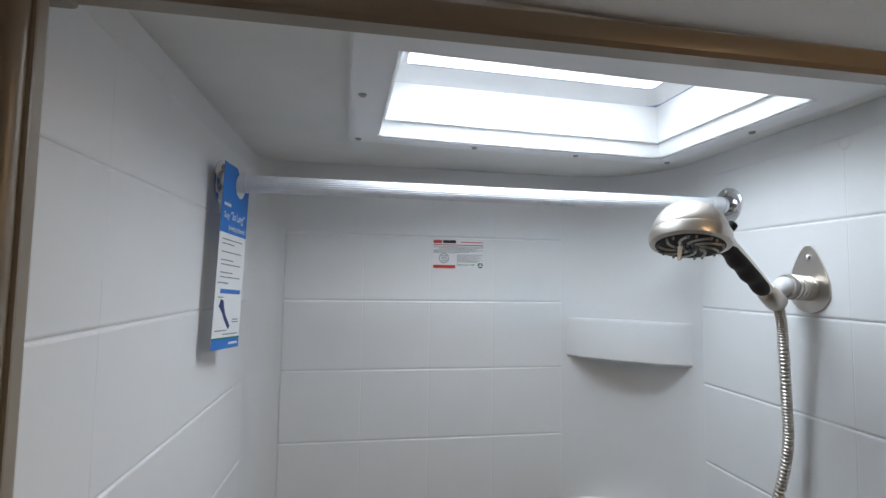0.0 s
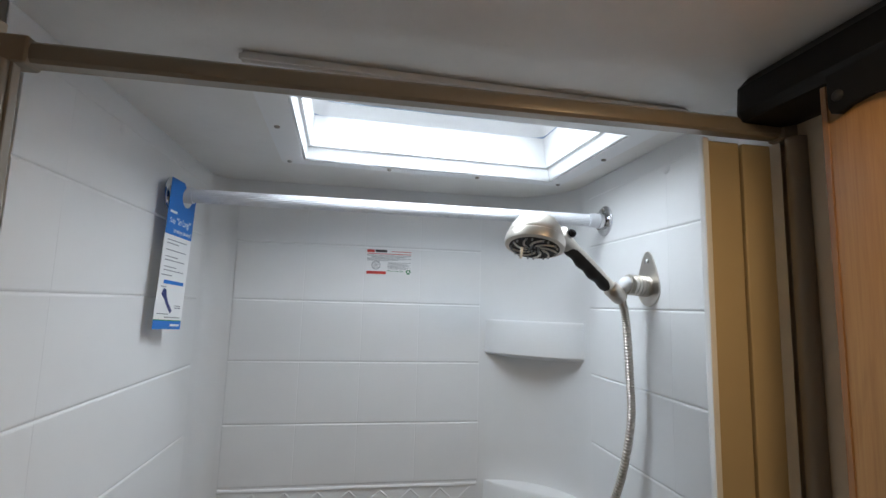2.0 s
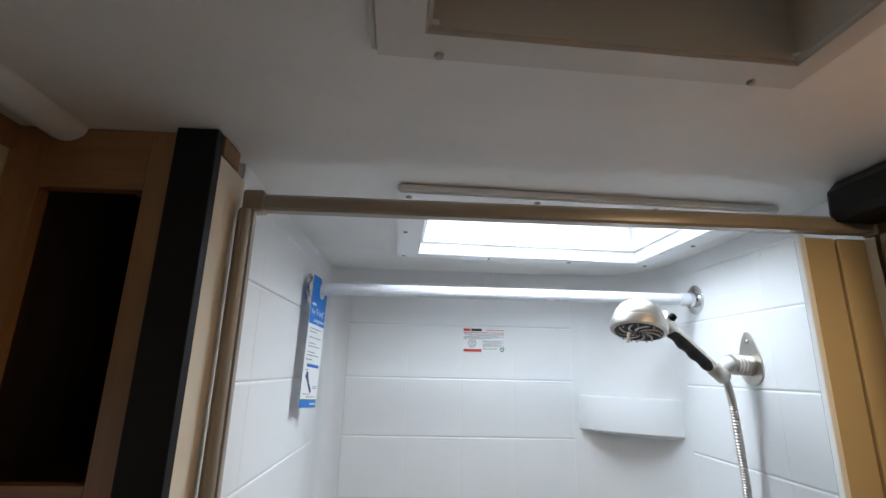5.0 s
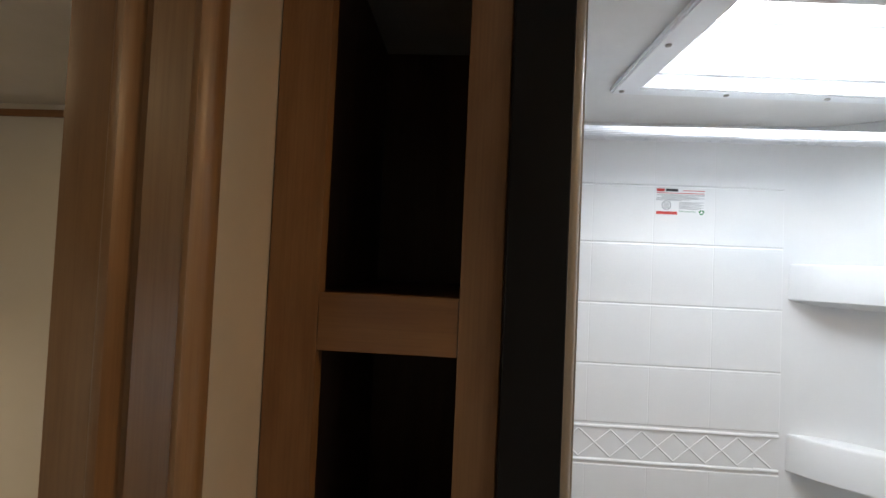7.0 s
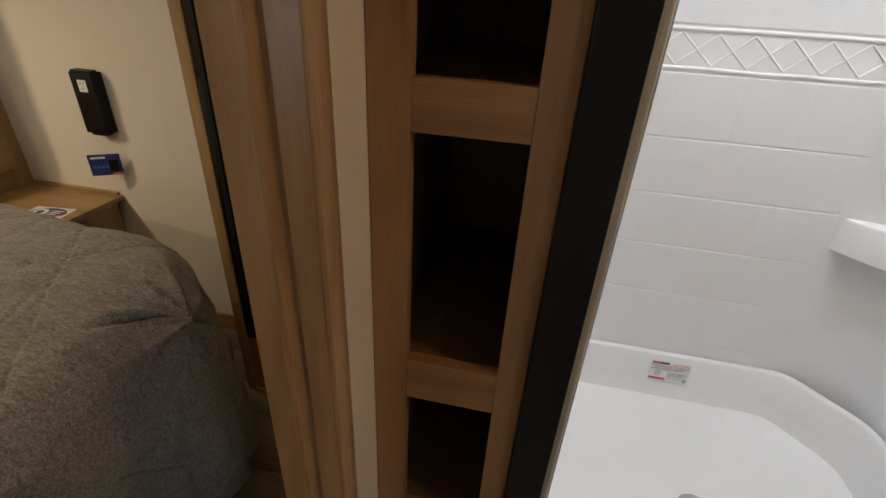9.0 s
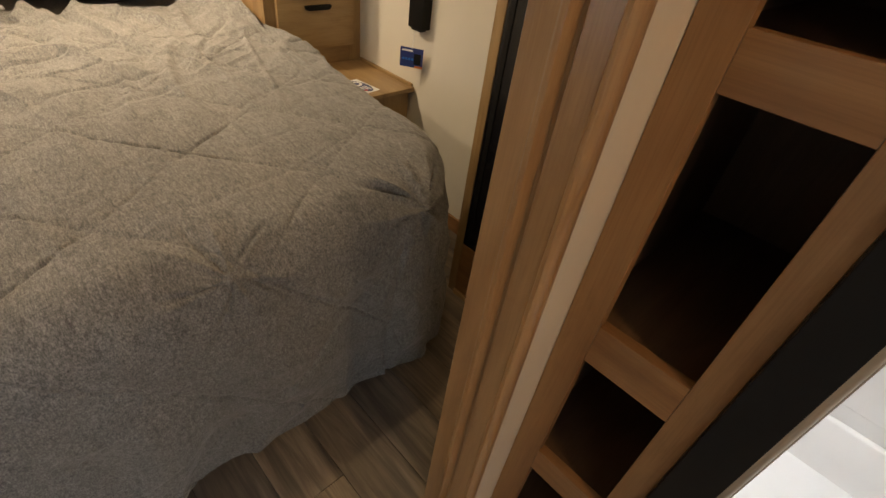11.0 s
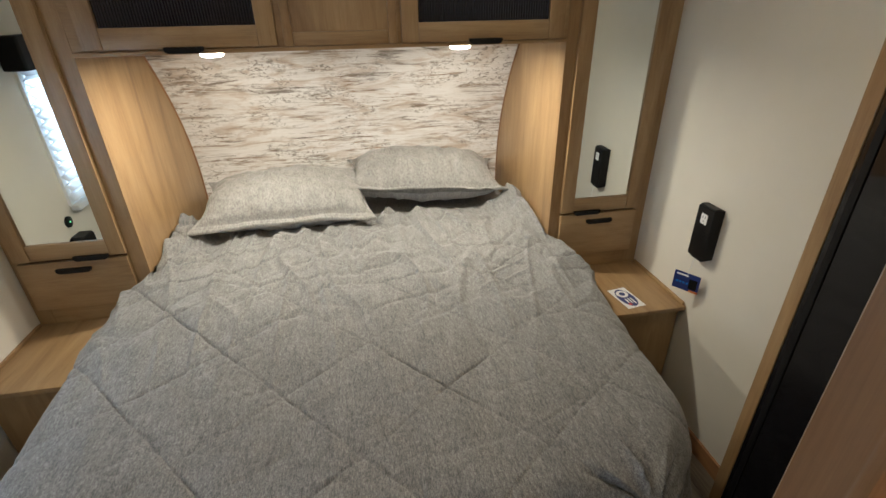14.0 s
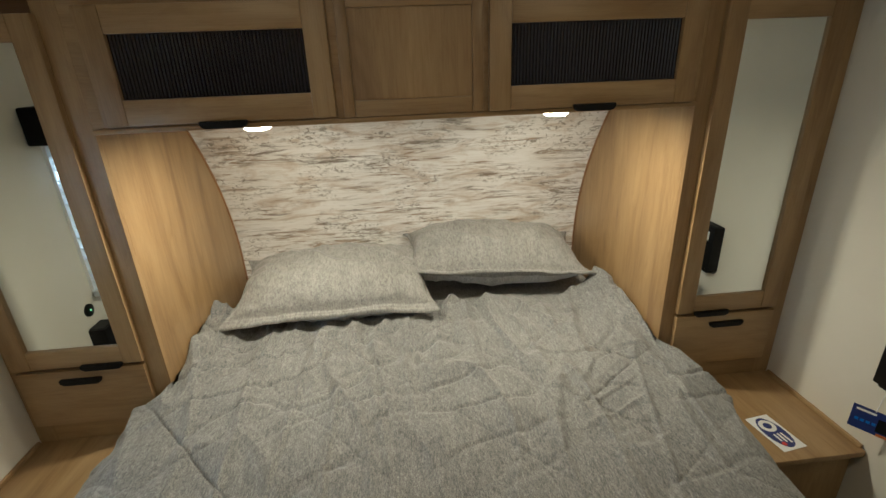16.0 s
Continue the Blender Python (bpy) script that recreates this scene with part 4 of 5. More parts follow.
# ---------------------------------------------------------------- bathroom ceiling and doors
def roof_vent():
    cx, cy, deg = 0.211, -0.112, 2.6
    t = thing("roof_vent", (cx, cy, CEIL), "off-white roof vent with a grey ten-blade fan behind insect screen", "vent fan")
    bm = bmesh.new()
    ring(bm, VENT_OUT, VENT_IN, CEIL - 0.012, CEIL - 0.0005)
    bmesh.ops.bevel(bm, geom=[e for e in bm.edges if len(e.link_faces) == 2 and e.calc_face_angle(0) > 1], offset=0.006, segments=3, affect="EDGES")
    part("garnish", bm, M_VENT, t, "off-white ceiling flange", 50)
    bm = bmesh.new()
    rows = [[bm.verts.new((x, y, z)) for x, y in turned(cx, cy, h, h, deg)] for h, z in ((0.169, CEIL - 0.010), (0.1685, 2.02), (0.168, 2.08))]
    for p, q in zip(rows, rows[1:]):
        for k in range(4):
            bm.faces.new((p[k], p[(k + 1) % 4], q[(k + 1) % 4], q[k]))
    part("shaft", bm, M_VENT, t)
    bm = bmesh.new()
    ring(bm, turned(cx, cy, 0.1685, 0.1685, deg), turned(cx, cy, 0.112, 0.112, deg), 2.042, 2.046)
    part("motor_plate", bm, M_VENT, t)
    m = Matrix.Translation((cx, cy - 0.014, 2.018)) @ pose(0, 0, 0, 0, 0, deg) @ Matrix.Diagonal((0.94, 0.94, 1, 1))
    part("screen_ring", lathe(bmesh.new(), [(0.138, 0.020), (0.137, 0.0), (0.140, -0.004), (0.154, -0.004), (0.160, 0.002), (0.160, 0.024), (0.156, 0.030), (0.138, 0.030), (0.138, 0.020)], m, 72, False), M_VENT, t, "round off-white screen ring", 35)
    part("gasket", lathe(bmesh.new(), [(0.1385, 0.010), (0.1325, 0.006), (0.1325, 0.012), (0.1385, 0.014), (0.1385, 0.010)], m, 72, False), M_BLACK, t, "dark gasket", 35)
    bm = bmesh.new()
    bmesh.ops.create_circle(bm, cap_ends=True, segments=64, radius=0.1335, matrix=m @ Matrix.Translation((0, 0, 0.008)))
    part("insect_screen", bm, M_SCREEN, t, "fine dark insect screen")
    for a in (45, 135, 225, 315):
        b = box(bmesh.new(), -0.009, 0.009, -0.007, 0.007, -0.006, 0.010, 0.003)
        b.transform(m @ Matrix.Translation((0.161 * math.cos(radians(a)), 0.161 * math.sin(radians(a)), 0.006)) @ pose(0, 0, 0, 0, 0, a))
        part("clip", b, M_VENT, t, "small clip", 40)
    fm = Matrix.Translation((cx, cy - 0.012, 2.055)) @ Matrix.Diagonal((0.92, 0.92, 1, 1))
    fan = part("fan_hub", lathe(bmesh.new(), [(0.006, -0.012), (0.006, -0.004), (0.036, -0.004), (0.051, -0.001), (0.056, 0.006), (0.056, 0.022), (0.046, 0.024)], fm, 40), M_FAN, t, "grey fan hub", 40)
    for k in range(10):
        bm = bmesh.new()
        def blade(u, v, k=k):
            r = 0.053 + 0.078 * u
            wdt = 0.020 + 0.017 * math.sin(math.pi * (0.08 + 0.80 * u))
            y = (v - 0.5) * wdt
            y += 0.010 * u * u
            z = 0.010 + (v - 0.5) * 0.024 * (1 - 0.35 * u)
            return fm @ (pose(0, 0, 0, 0, 0, 36 * k + 1) @ Vector((r * (1 - 0.04 * (2 * v - 1) ** 2), y, z)))
        grid(bm, 12, 6, blade)
        bmesh.ops.solidify(bm, geom=bm.faces[:], thickness=0.0015)
        part("blade", bm, M_FAN, fan, "", 50)
    for a in (0, 72, 144, 216, 288):
        part("rivet", lathe(bmesh.new(), [(0.0022, -0.0055), (0.0028, -0.003)], fm @ Matrix.Translation((0.020 * math.cos(radians(a)), 0.020 * math.sin(radians(a)), 0)), 10), M_BLACK, fan, "dark rivet")
    bm = bmesh.new()
    for a, b in (((-0.16, 0.05), (0.16, 0.05)), ((-0.16, -0.05), (0.16, -0.05)), ((0.06, -0.16), (0.06, 0.16))):
        tube(bm, (cx + a[0], cy + a[1], 2.085), (cx + b[0], cy + b[1], 2.085), 0.0018, seg=8)
    part("motor_bracket", bm, M_BLACK, t, "black motor bracket")
    bm = bmesh.new()
    bm.faces.new([bm.verts.new((x, y, 2.14)) for x, y in turned(cx, cy, 0.21, 0.21, deg)])
    part("lid", bm, M_LID, t, "greenish translucent vent lid, sky light given as its own glow")
    bm = bmesh.new()
    rows = [[bm.verts.new((x, y, z)) for x, y in turned(cx, cy, h, h, deg)] for h, z in ((0.168, 2.08), (0.21, 2.139))]
    for k in range(4):
        bm.faces.new((rows[0][k], rows[0][(k + 1) % 4], rows[1][(k + 1) % 4], rows[1][k]))
    # the skirt shares the lid's painted-in glow
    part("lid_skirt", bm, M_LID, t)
    # crank knob
    km = Matrix.Translation((cx - 0.142, cy + 0.140, 2.030))
    knob = lathe(bmesh.new(), [(0.005, 0.012), (0.005, 0.0), (0.014, -0.002), (0.014, -0.012), (0.008, -0.016)], km, 24)
    for a in (20, 140, 260):
        b = bmesh.new()
        lathe(b, [(0.011, 0.0), (0.012, -0.004), (0.011, -0.012), (0.006, -0.014)], km @ Matrix.Translation((0.016 * math.cos(radians(a)), 0.016 * math.sin(radians(a)), 0)), 16)
        me = bpy.data.meshes.new("tmp"); b.to_mesh(me); b.free(); knob.from_mesh(me); bpy.data.meshes.remove(me)
    part("crank_knob", knob, M_BLACK, t, "black three-lobed crank knob", 40)
    c, s = math.cos(radians(deg)), math.sin(radians(deg))
    for u, v in ((-0.155, 0.200), (0.155, 0.200), (-0.155, -0.198), (0.155, -0.198)):
        part("screw", screw_dome(bmesh.new(), 0.206 + c * u - s * v, -0.110 + s * u + c * v, CEIL - 0.012, (0, 0, -1), 0.0045), M_SCREW, t, "", 40)


roof_vent()


def ceiling_lamp(x, y, r, label, z=CEIL, h=0.020, mat=None):
    t = thing("ceiling_lamp", (x, y, z), label, "ceiling lamp")
    m = Matrix.Translation((x, y, z)) @ pose(0, 0, 0, 180, 0, 0)
    part("housing", lathe(bmesh.new(), [(r * 1.02, 0.0005), (r * 1.02, h * 0.15), (r * 1.0, h * 0.3), (r * 0.90, h * 0.35)], m, 48), M_TRIM, t, "white rim", 40)
    part("diffuser", lathe(bmesh.new(), [(r * 0.985, h * 0.31), (r * 0.97, h * 0.55), (r * 0.91, h * 0.82), (r * 0.75, h * 1.02), (r * 0.30, h * 1.12)], m, 48), mat or M_LAMP, t, "glowing diffuser", 40)
    return t


ceiling_lamp(0.535, -0.054, 0.066, "lit round white ceiling lamp in the bathroom")
ceiling_lamp(-1.20, -0.50, 0.072, "lit round white ceiling lamp over the bed")
ceiling_lamp(-1.20, 0.40, 0.072, "lit round white ceiling lamp over the bed")


def barn_door():
    t = thing("barn_door", (0.68, -0.20, 0.01), "golden wood sliding barn door hung from a black track", "sliding door")
    leaf = part("leaf", box(bmesh.new(), 0.654, 0.684, -0.62, 0.234, 0.012, 1.905, 0.002), M_DOOR, t)
    part("edge_band", box(bmesh.new(), 0.6525, 0.6545, 0.229, 0.2355, 0.012, 1.905, 0.0005), M_CAB, t, "darker edge band")
    for y in (0.178, -0.52):
        pts = [(-0.045, 0.0015), (-0.045, -0.034), (-0.042, -0.042), (-0.034, -0.045), (-0.022, -0.040), (0, -0.037), (0.022, -0.040), (0.034, -0.045), (0.042, -0.042), (0.045, -0.034), (0.045, 0.0015)]
        m = Matrix(((0, 0, -1, 0.6530), (-1, 0, 0, y), (0, 1, 0, 1.911), (0, 0, 0, 1)))
        hanger = part("hanger", prism(bmesh.new(), pts, m, 0.006), M_BLACK, t, "black hanger plate")
        for dy in (-0.034, 0.034):
            part("bolt", screw_dome(bmesh.new(), 0.647, y + dy, 1.886, (-1, 0, 0), 0.006), M_RUBBER, hanger, "", 40)


barn_door()
track = thing("door_track", (0.69, -0.15, 1.91), "black metal sliding door track under the ceiling", "door track")
pr = [(0.648, 1.921), (0.654, 1.909), (0.712, 1.907), (0.7345, 1.912), (0.7345, CEIL - 0.001), (0.668, CEIL - 0.001), (0.651, 1.956)]
m = Matrix(((1, 0, 0, 0), (0, 0, -1, 0.342), (0, 1, 0, 0), (0, 0, 0, 1)))
part("valance", prism(bmesh.new(), pr, m, 1.045), M_BLACK, track, "", 20)
m = Matrix(((1, 0, 0, 0), (0, 0, -1, 0.346), (0, 1, 0, 0), (0, 0, 0, 1)))
part("end_cap", prism(bmesh.new(), pr, m, 0.0036), M_RUBBER, track, "black end cap", 20)
track2 = thing("door_track", (-0.62, -0.2, 1.90), "black metal track over the bedroom doorway", "door track")
m = Matrix(((1, 0, 0, 0), (0, 0, -1, 0.20), (0, 1, 0, 0), (0, 0, 0, 1)))
part("valance", prism(bmesh.new(), [(-0.66, 1.925), (-0.65, 1.908), (-0.582, 1.908), (-0.582, CEIL - 0.001), (-0.655, CEIL - 0.001)], m, 0.95), M_BLACK, track2, "", 20)
part("rail", boxes((-0.640, -0.600, -0.74, 0.19, 1.9005, 1.9075)), M_RUBBER, track2, "black running rail")


# ---------------------------------------------------------------- linen cabinet
def linen_cabinet():
    t = thing("linen_cabinet", (-0.37, 0.5, 0), "stained wood open linen cabinet with four stacked cubbies", "cabinet")
    x0, x1, y0, y1 = PX1 + 0.001, -0.284, 0.298, 0.74
    ox0, ox1 = -0.448, -0.3215
    part("stile", box(bmesh.new(), x0, ox0, y0 - 0.019, y0, 0, CEIL - 0.001, 0.001), M_CAB, t)
    part("stile", box(bmesh.new(), ox1, x1, y0 - 0.019, y0, 0, CEIL - 0.001, 0.001), M_CAB, t)
    for z0, z1 in ((1.892, CEIL - 0.001), (1.499, 1.551), (1.094, 1.150), (0.705, 0.776), (0.385, 0.445), (0.0, 0.09)):
        part("rail", box(bmesh.new(), ox0 + 0.0004, ox1 - 0.0004, y0 - 0.0185, y0, z0, z1, 0.001), M_CAB_X, t)
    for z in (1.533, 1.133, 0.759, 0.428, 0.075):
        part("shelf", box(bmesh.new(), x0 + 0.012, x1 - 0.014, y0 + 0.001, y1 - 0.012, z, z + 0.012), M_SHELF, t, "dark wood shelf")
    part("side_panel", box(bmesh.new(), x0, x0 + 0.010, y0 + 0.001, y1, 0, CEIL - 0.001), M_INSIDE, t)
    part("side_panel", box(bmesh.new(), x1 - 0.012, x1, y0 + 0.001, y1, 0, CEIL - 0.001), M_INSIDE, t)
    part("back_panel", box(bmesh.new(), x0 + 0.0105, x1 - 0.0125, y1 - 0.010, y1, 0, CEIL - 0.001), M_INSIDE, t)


linen_cabinet()
post = thing("corner_post", (-0.243, 0.30, 0), "tall corner post with a black face beside the shower", "post")
part("black_face", box(bmesh.new(), -0.2835, -0.2315, 0.263, 0.281, 0, CEIL - 0.002, 0.0015), M_BLACK, post, "black front board")
part("cream_side", box(bmesh.new(), -0.2830, -0.2320, 0.2815, 0.368, 0, 1.945, 0.001), M_CREAM, post, "cream return panel")
part("cap", box(bmesh.new(), -0.2830, -0.2300, 0.2815, 0.335, 1.9455, CEIL - 0.002, 0.001), M_CAB, post, "brown cap strip")

# ---------------------------------------------------------------- bedroom
FX = -2.10                                 # front plane of the wardrobes and overhead cabinet
OV0 = 1.455                                # underside of the overhead cabinet


def pull(y, z, mat=M_BLACK):
    """A flat black edge pull, bent over the front of a drawer or door."""
    bm = bmesh.new()
    pts = [(-0.058, 0.004), (-0.056, -0.008), (-0.046, -0.014), (0.046, -0.014), (0.056, -0.008), (0.058, 0.004)]
    m = Matrix(((0, 0, 1, FX + 0.018), (1, 0, 0, y), (0, 1, 0, z), (0, 0, 0, 1)))
    prism(bm, pts, m, 0.014)
    bmesh.ops.bevel(bm, geom=bm.edges[:], offset=0.002, segments=2, affect="EDGES")
    return bm


def framed_door(t, name, y0, y1, z0, z1, stile, rail, inner, inner_label):
    """A door of two stiles and two rails round a pane."""
    x0, x1 = FX, FX + 0.019
    door = part(name, boxes((x0, x1, y0, y0 + stile, z0, z1), bev=0.0025), M_WOOD, t, "maple framed door", 40)
    part("stile", boxes((x0, x1, y1 - stile, y1, z0, z1), bev=0.0025), M_WOOD, door, "", 40)
    for a, b in ((z0, z0 + rail), (z1 - rail, z1)):
        part("rail", boxes((x0, x1 - 0.0008, y0 + stile + 0.0004, y1 - stile - 0.0004, a, b), bev=0.002), M_WOOD_Y, door, "", 40)
    a, b, c, d = y0 + stile, y1 - stile, z0 + rail, z1 - rail
    if inner == "mirror":
        part("mirror", boxes((x0 + 0.004, x0 + 0.010, a + 0.0005, b - 0.0005, c + 0.0005, d - 0.0005)), M_MIRROR, door, inner_label)
    elif inner == "flute":
        bm = bmesh.new()
        n = int((b - a) / 0.0085)
        def f(u, v):
            k = u * n * 4
            return Vector((x0 + 0.006 + 0.0026 * abs(math.sin(math.pi * k / 4)), a + u * (b - a), c + v * (d - c)))
        grid(bm, n * 4, 1, f)
        part("pane", bm, M_FLUTE, door, inner_label, 60)
        part("backing", boxes((x0 + 0.0005, x0 + 0.004, a, b, c, d)), M_BLACK, door)
    return door


def wardrobe(y0, y1, label, inner_side):
    t = thing("wardrobe", ((FX - 2.75) / 2, (y0 + y1) / 2, 0.53), label, "wardrobe", "wardrobes beside the bed")
    zt = CEIL - 0.002
    fw = 0.056
    # carcass sides: the one beside the bed follows the curved wall
    inner_y = (y0, y0 + 0.016) if inner_side > 0 else (y1 - 0.016, y1)
    outer_y = (y1 - 0.012, y1) if inner_side > 0 else (y0, y0 + 0.012)
    pts = [(FX - 0.019, 0.40)] + [(nose_x(z), z) for z in [0.40 + k * (zt - 0.40) / 26 for k in range(27)]] + [(FX - 0.019, zt)]
    m = Matrix(((1, 0, 0, 0), (0, 0, 1, inner_y[0]), (0, 1, 0, 0), (0, 0, 0, 1)))
    part("inner_side", prism(bmesh.new(), pts, m, inner_y[1] - inner_y[0]), M_WOOD, t, "maple side panel beside the pillows")
    zs = [0.66 + k * (OV0 - 0.012 - 0.66) / 22 for k in range(23)]
    strip = [(nose_x(z) + 0.003, z) for z in zs] + [(nose_x(z) + 0.015, z) for z in reversed(zs)]
    ys = inner_y[0] - 0.003 if inner_side > 0 else inner_y[1]
    m = Matrix(((1, 0, 0, 0), (0, 0, 1, ys), (0, 1, 0, 0), (0, 0, 0, 1)))
    part("edge_trim", prism(bmesh.new(), strip, m, 0.003), M_CAB, t, "thin darker edge trim along the curve")
    part("outer_side", boxes((FX - 0.5, FX - 0.019, outer_y[0], outer_y[1], 0.53, zt)), M_WOOD, t)
    for a, b in ((y0, y0 + fw), (y1 - fw, y1)):
        part("face_stile", boxes((FX - 0.019, FX - 0.0004, a, b, 0.53, zt), bev=0.001), M_WOOD, t)
    for a, b in ((0.53, 0.60), (0.792, 0.806), (1.755, zt)):
        part("face_rail", boxes((FX - 0.0185, FX - 0.0006, y0 + fw + 0.0004, y1 - fw - 0.0004, a, b)), M_WOOD_Y, t)
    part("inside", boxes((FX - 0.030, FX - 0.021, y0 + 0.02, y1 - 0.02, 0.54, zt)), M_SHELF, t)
    my0, my1 = (0.745, 0.980) if inner_side > 0 else (-1.272, -1.018)
    framed_door(t, "mirror_door", my0 - 0.054, my1 + 0.054, 0.802, 1.722, 0.054, 0.058, "mirror", "tall silver mirror")
    dr = part("drawer_front", boxes((FX, FX + 0.018, my0 - 0.052, my1 + 0.052, 0.602, 0.790), bev=0.003), M_WOOD_Y, t, "maple drawer front", 40)
    mid = (my0 + my1) / 2
    part("handle", pull(mid, 0.762), M_BLACK, dr, "black edge pull", 40)
    part("handle", pull(mid - 0.06 if inner_side > 0 else mid + 0.07, 0.806), M_BLACK, t, "black edge pull", 40)
    return t


wardrobe(0.650, NORTH - 0.001, "maple wardrobe column with a tall mirror door and drawer", 1)
wardrobe(SOUTH + 0.001, -0.915, "maple wardrobe column with a tall mirror door and drawer", -1)


def overhead():
    t = thing("overhead_cabinet", (-2.35, -0.13, OV0), "maple overhead cabinet with two black fluted glass doors", "cabinet")
    y0, y1 = -0.9145, 0.6495
    part("bottom", boxes((-2.60, FX - 0.020, y0, y1, OV0, OV0 + 0.016)), M_WOOD_Y, t)
    part("face_frame", boxes((FX - 0.019, FX - 0.0005, y0, y1, OV0 - 0.001, CEIL - 0.002)), M_WOOD_Y, t)
    for ya, yb, z0, z1 in ((-0.877, -0.320, 1.470, 1.735), (0.072, 0.630, 1.466, 1.732)):
        framed_door(t, "glass_door", ya, yb, z0, z1, 0.056, 0.060, "flute", "black fluted glass pane")
    # recessed middle panel inside a moulded frame
    for ya, yb, z0, z1 in ((-0.300, -0.272, 1.466, 1.745), (0.030, 0.058, 1.466, 1.745)):
        part("mullion", boxes((FX, FX + 0.012, ya, yb, z0, z1), bev=0.003), M_WOOD, t, "", 40)
    for z0, z1 in ((1.466, 1.506), (1.716, 1.745)):
        part("mullion", boxes((FX, FX + 0.0112, -0.2716, 0.0296, z0, z1), bev=0.003), M_WOOD_Y, t, "", 40)
    part("middle_panel", boxes((FX, FX + 0.004, -0.2714, 0.0294, 1.5065, 1.7155)), M_WOOD, t)
    part("light_rail", boxes((FX - 0.0004, FX + 0.008, y0, y1, OV0 - 0.003, OV0 + 0.009), bev=0.002), M_WOOD_Y, t, "", 40)
    for y in (-0.595, 0.352):
        part("handle", pull(y, 1.470), M_BLACK, t, "black edge pull", 40)


overhead()
for y in (-0.55, 0.290):
    ceiling_lamp(-2.20, y, 0.038, "lit round reading lamp under the overhead cabinet", OV0 - 0.001, 0.019, M_PUCK)


def nightstand(y0, y1, label):
    t = thing("nightstand", (-2.0, (y0 + y1) / 2, 0), label, "nightstand", "nightstands beside the bed")
    part("top", boxes((-2.60, -1.722, y0, y1, 0.510, 0.529), bev=0.004), M_WOOD_X, t, "", 40)
    part("body", boxes((-2.60, -1.745, y0 + 0.012, y1 - 0.012, 0.0, 0.510)), M_WOOD, t)
    wall_side = y1 if y1 > 0 else y0
    a, b = (wall_side - 0.010, wall_side) if y1 > 0 else (wall_side, wall_side + 0.010)
    part("edge_strip", boxes((-2.09, -1.735, a, b, 0.5292, 0.541), bev=0.002), M_WOOD_X, t)


nightstand(0.668, NORTH - 0.001, "low maple nightstand built beside the bed")
nightstand(SOUTH + 0.001, -0.935, "low maple nightstand built beside the bed")

# ---------------------------------------------------------------- bed
TOP = 0.672
QO, QU, QV = Vector((-1.532, -0.131)), Vector((0.2158, 0.1969)), Vector((-0.1627, 0.2215))
DET = QU.x * QV.y - QU.y * QV.x
BX1, BR = -1.040, 0.22   # mattress foot and corner radius; its sides splay towards the head


def seam(px, py):
    """How far (0 on a stitch line, to 1 mid-diamond) a point of the quilt lies from the stitching."""
    rx, ry = px - QO.x, py - QO.y
    rx += 0.007 * noise.noise(Vector((px * 5, py * 5, 8))) + 0.003 * noise.noise(Vector((px * 22, py * 22, 3)))
    a, b = (rx * QV.y - ry * QV.x) / DET, (QU.x * ry - QU.y * rx) / DET
    da, db = abs(a - round(a)), abs(b - round(b))
    return a, b, da, db


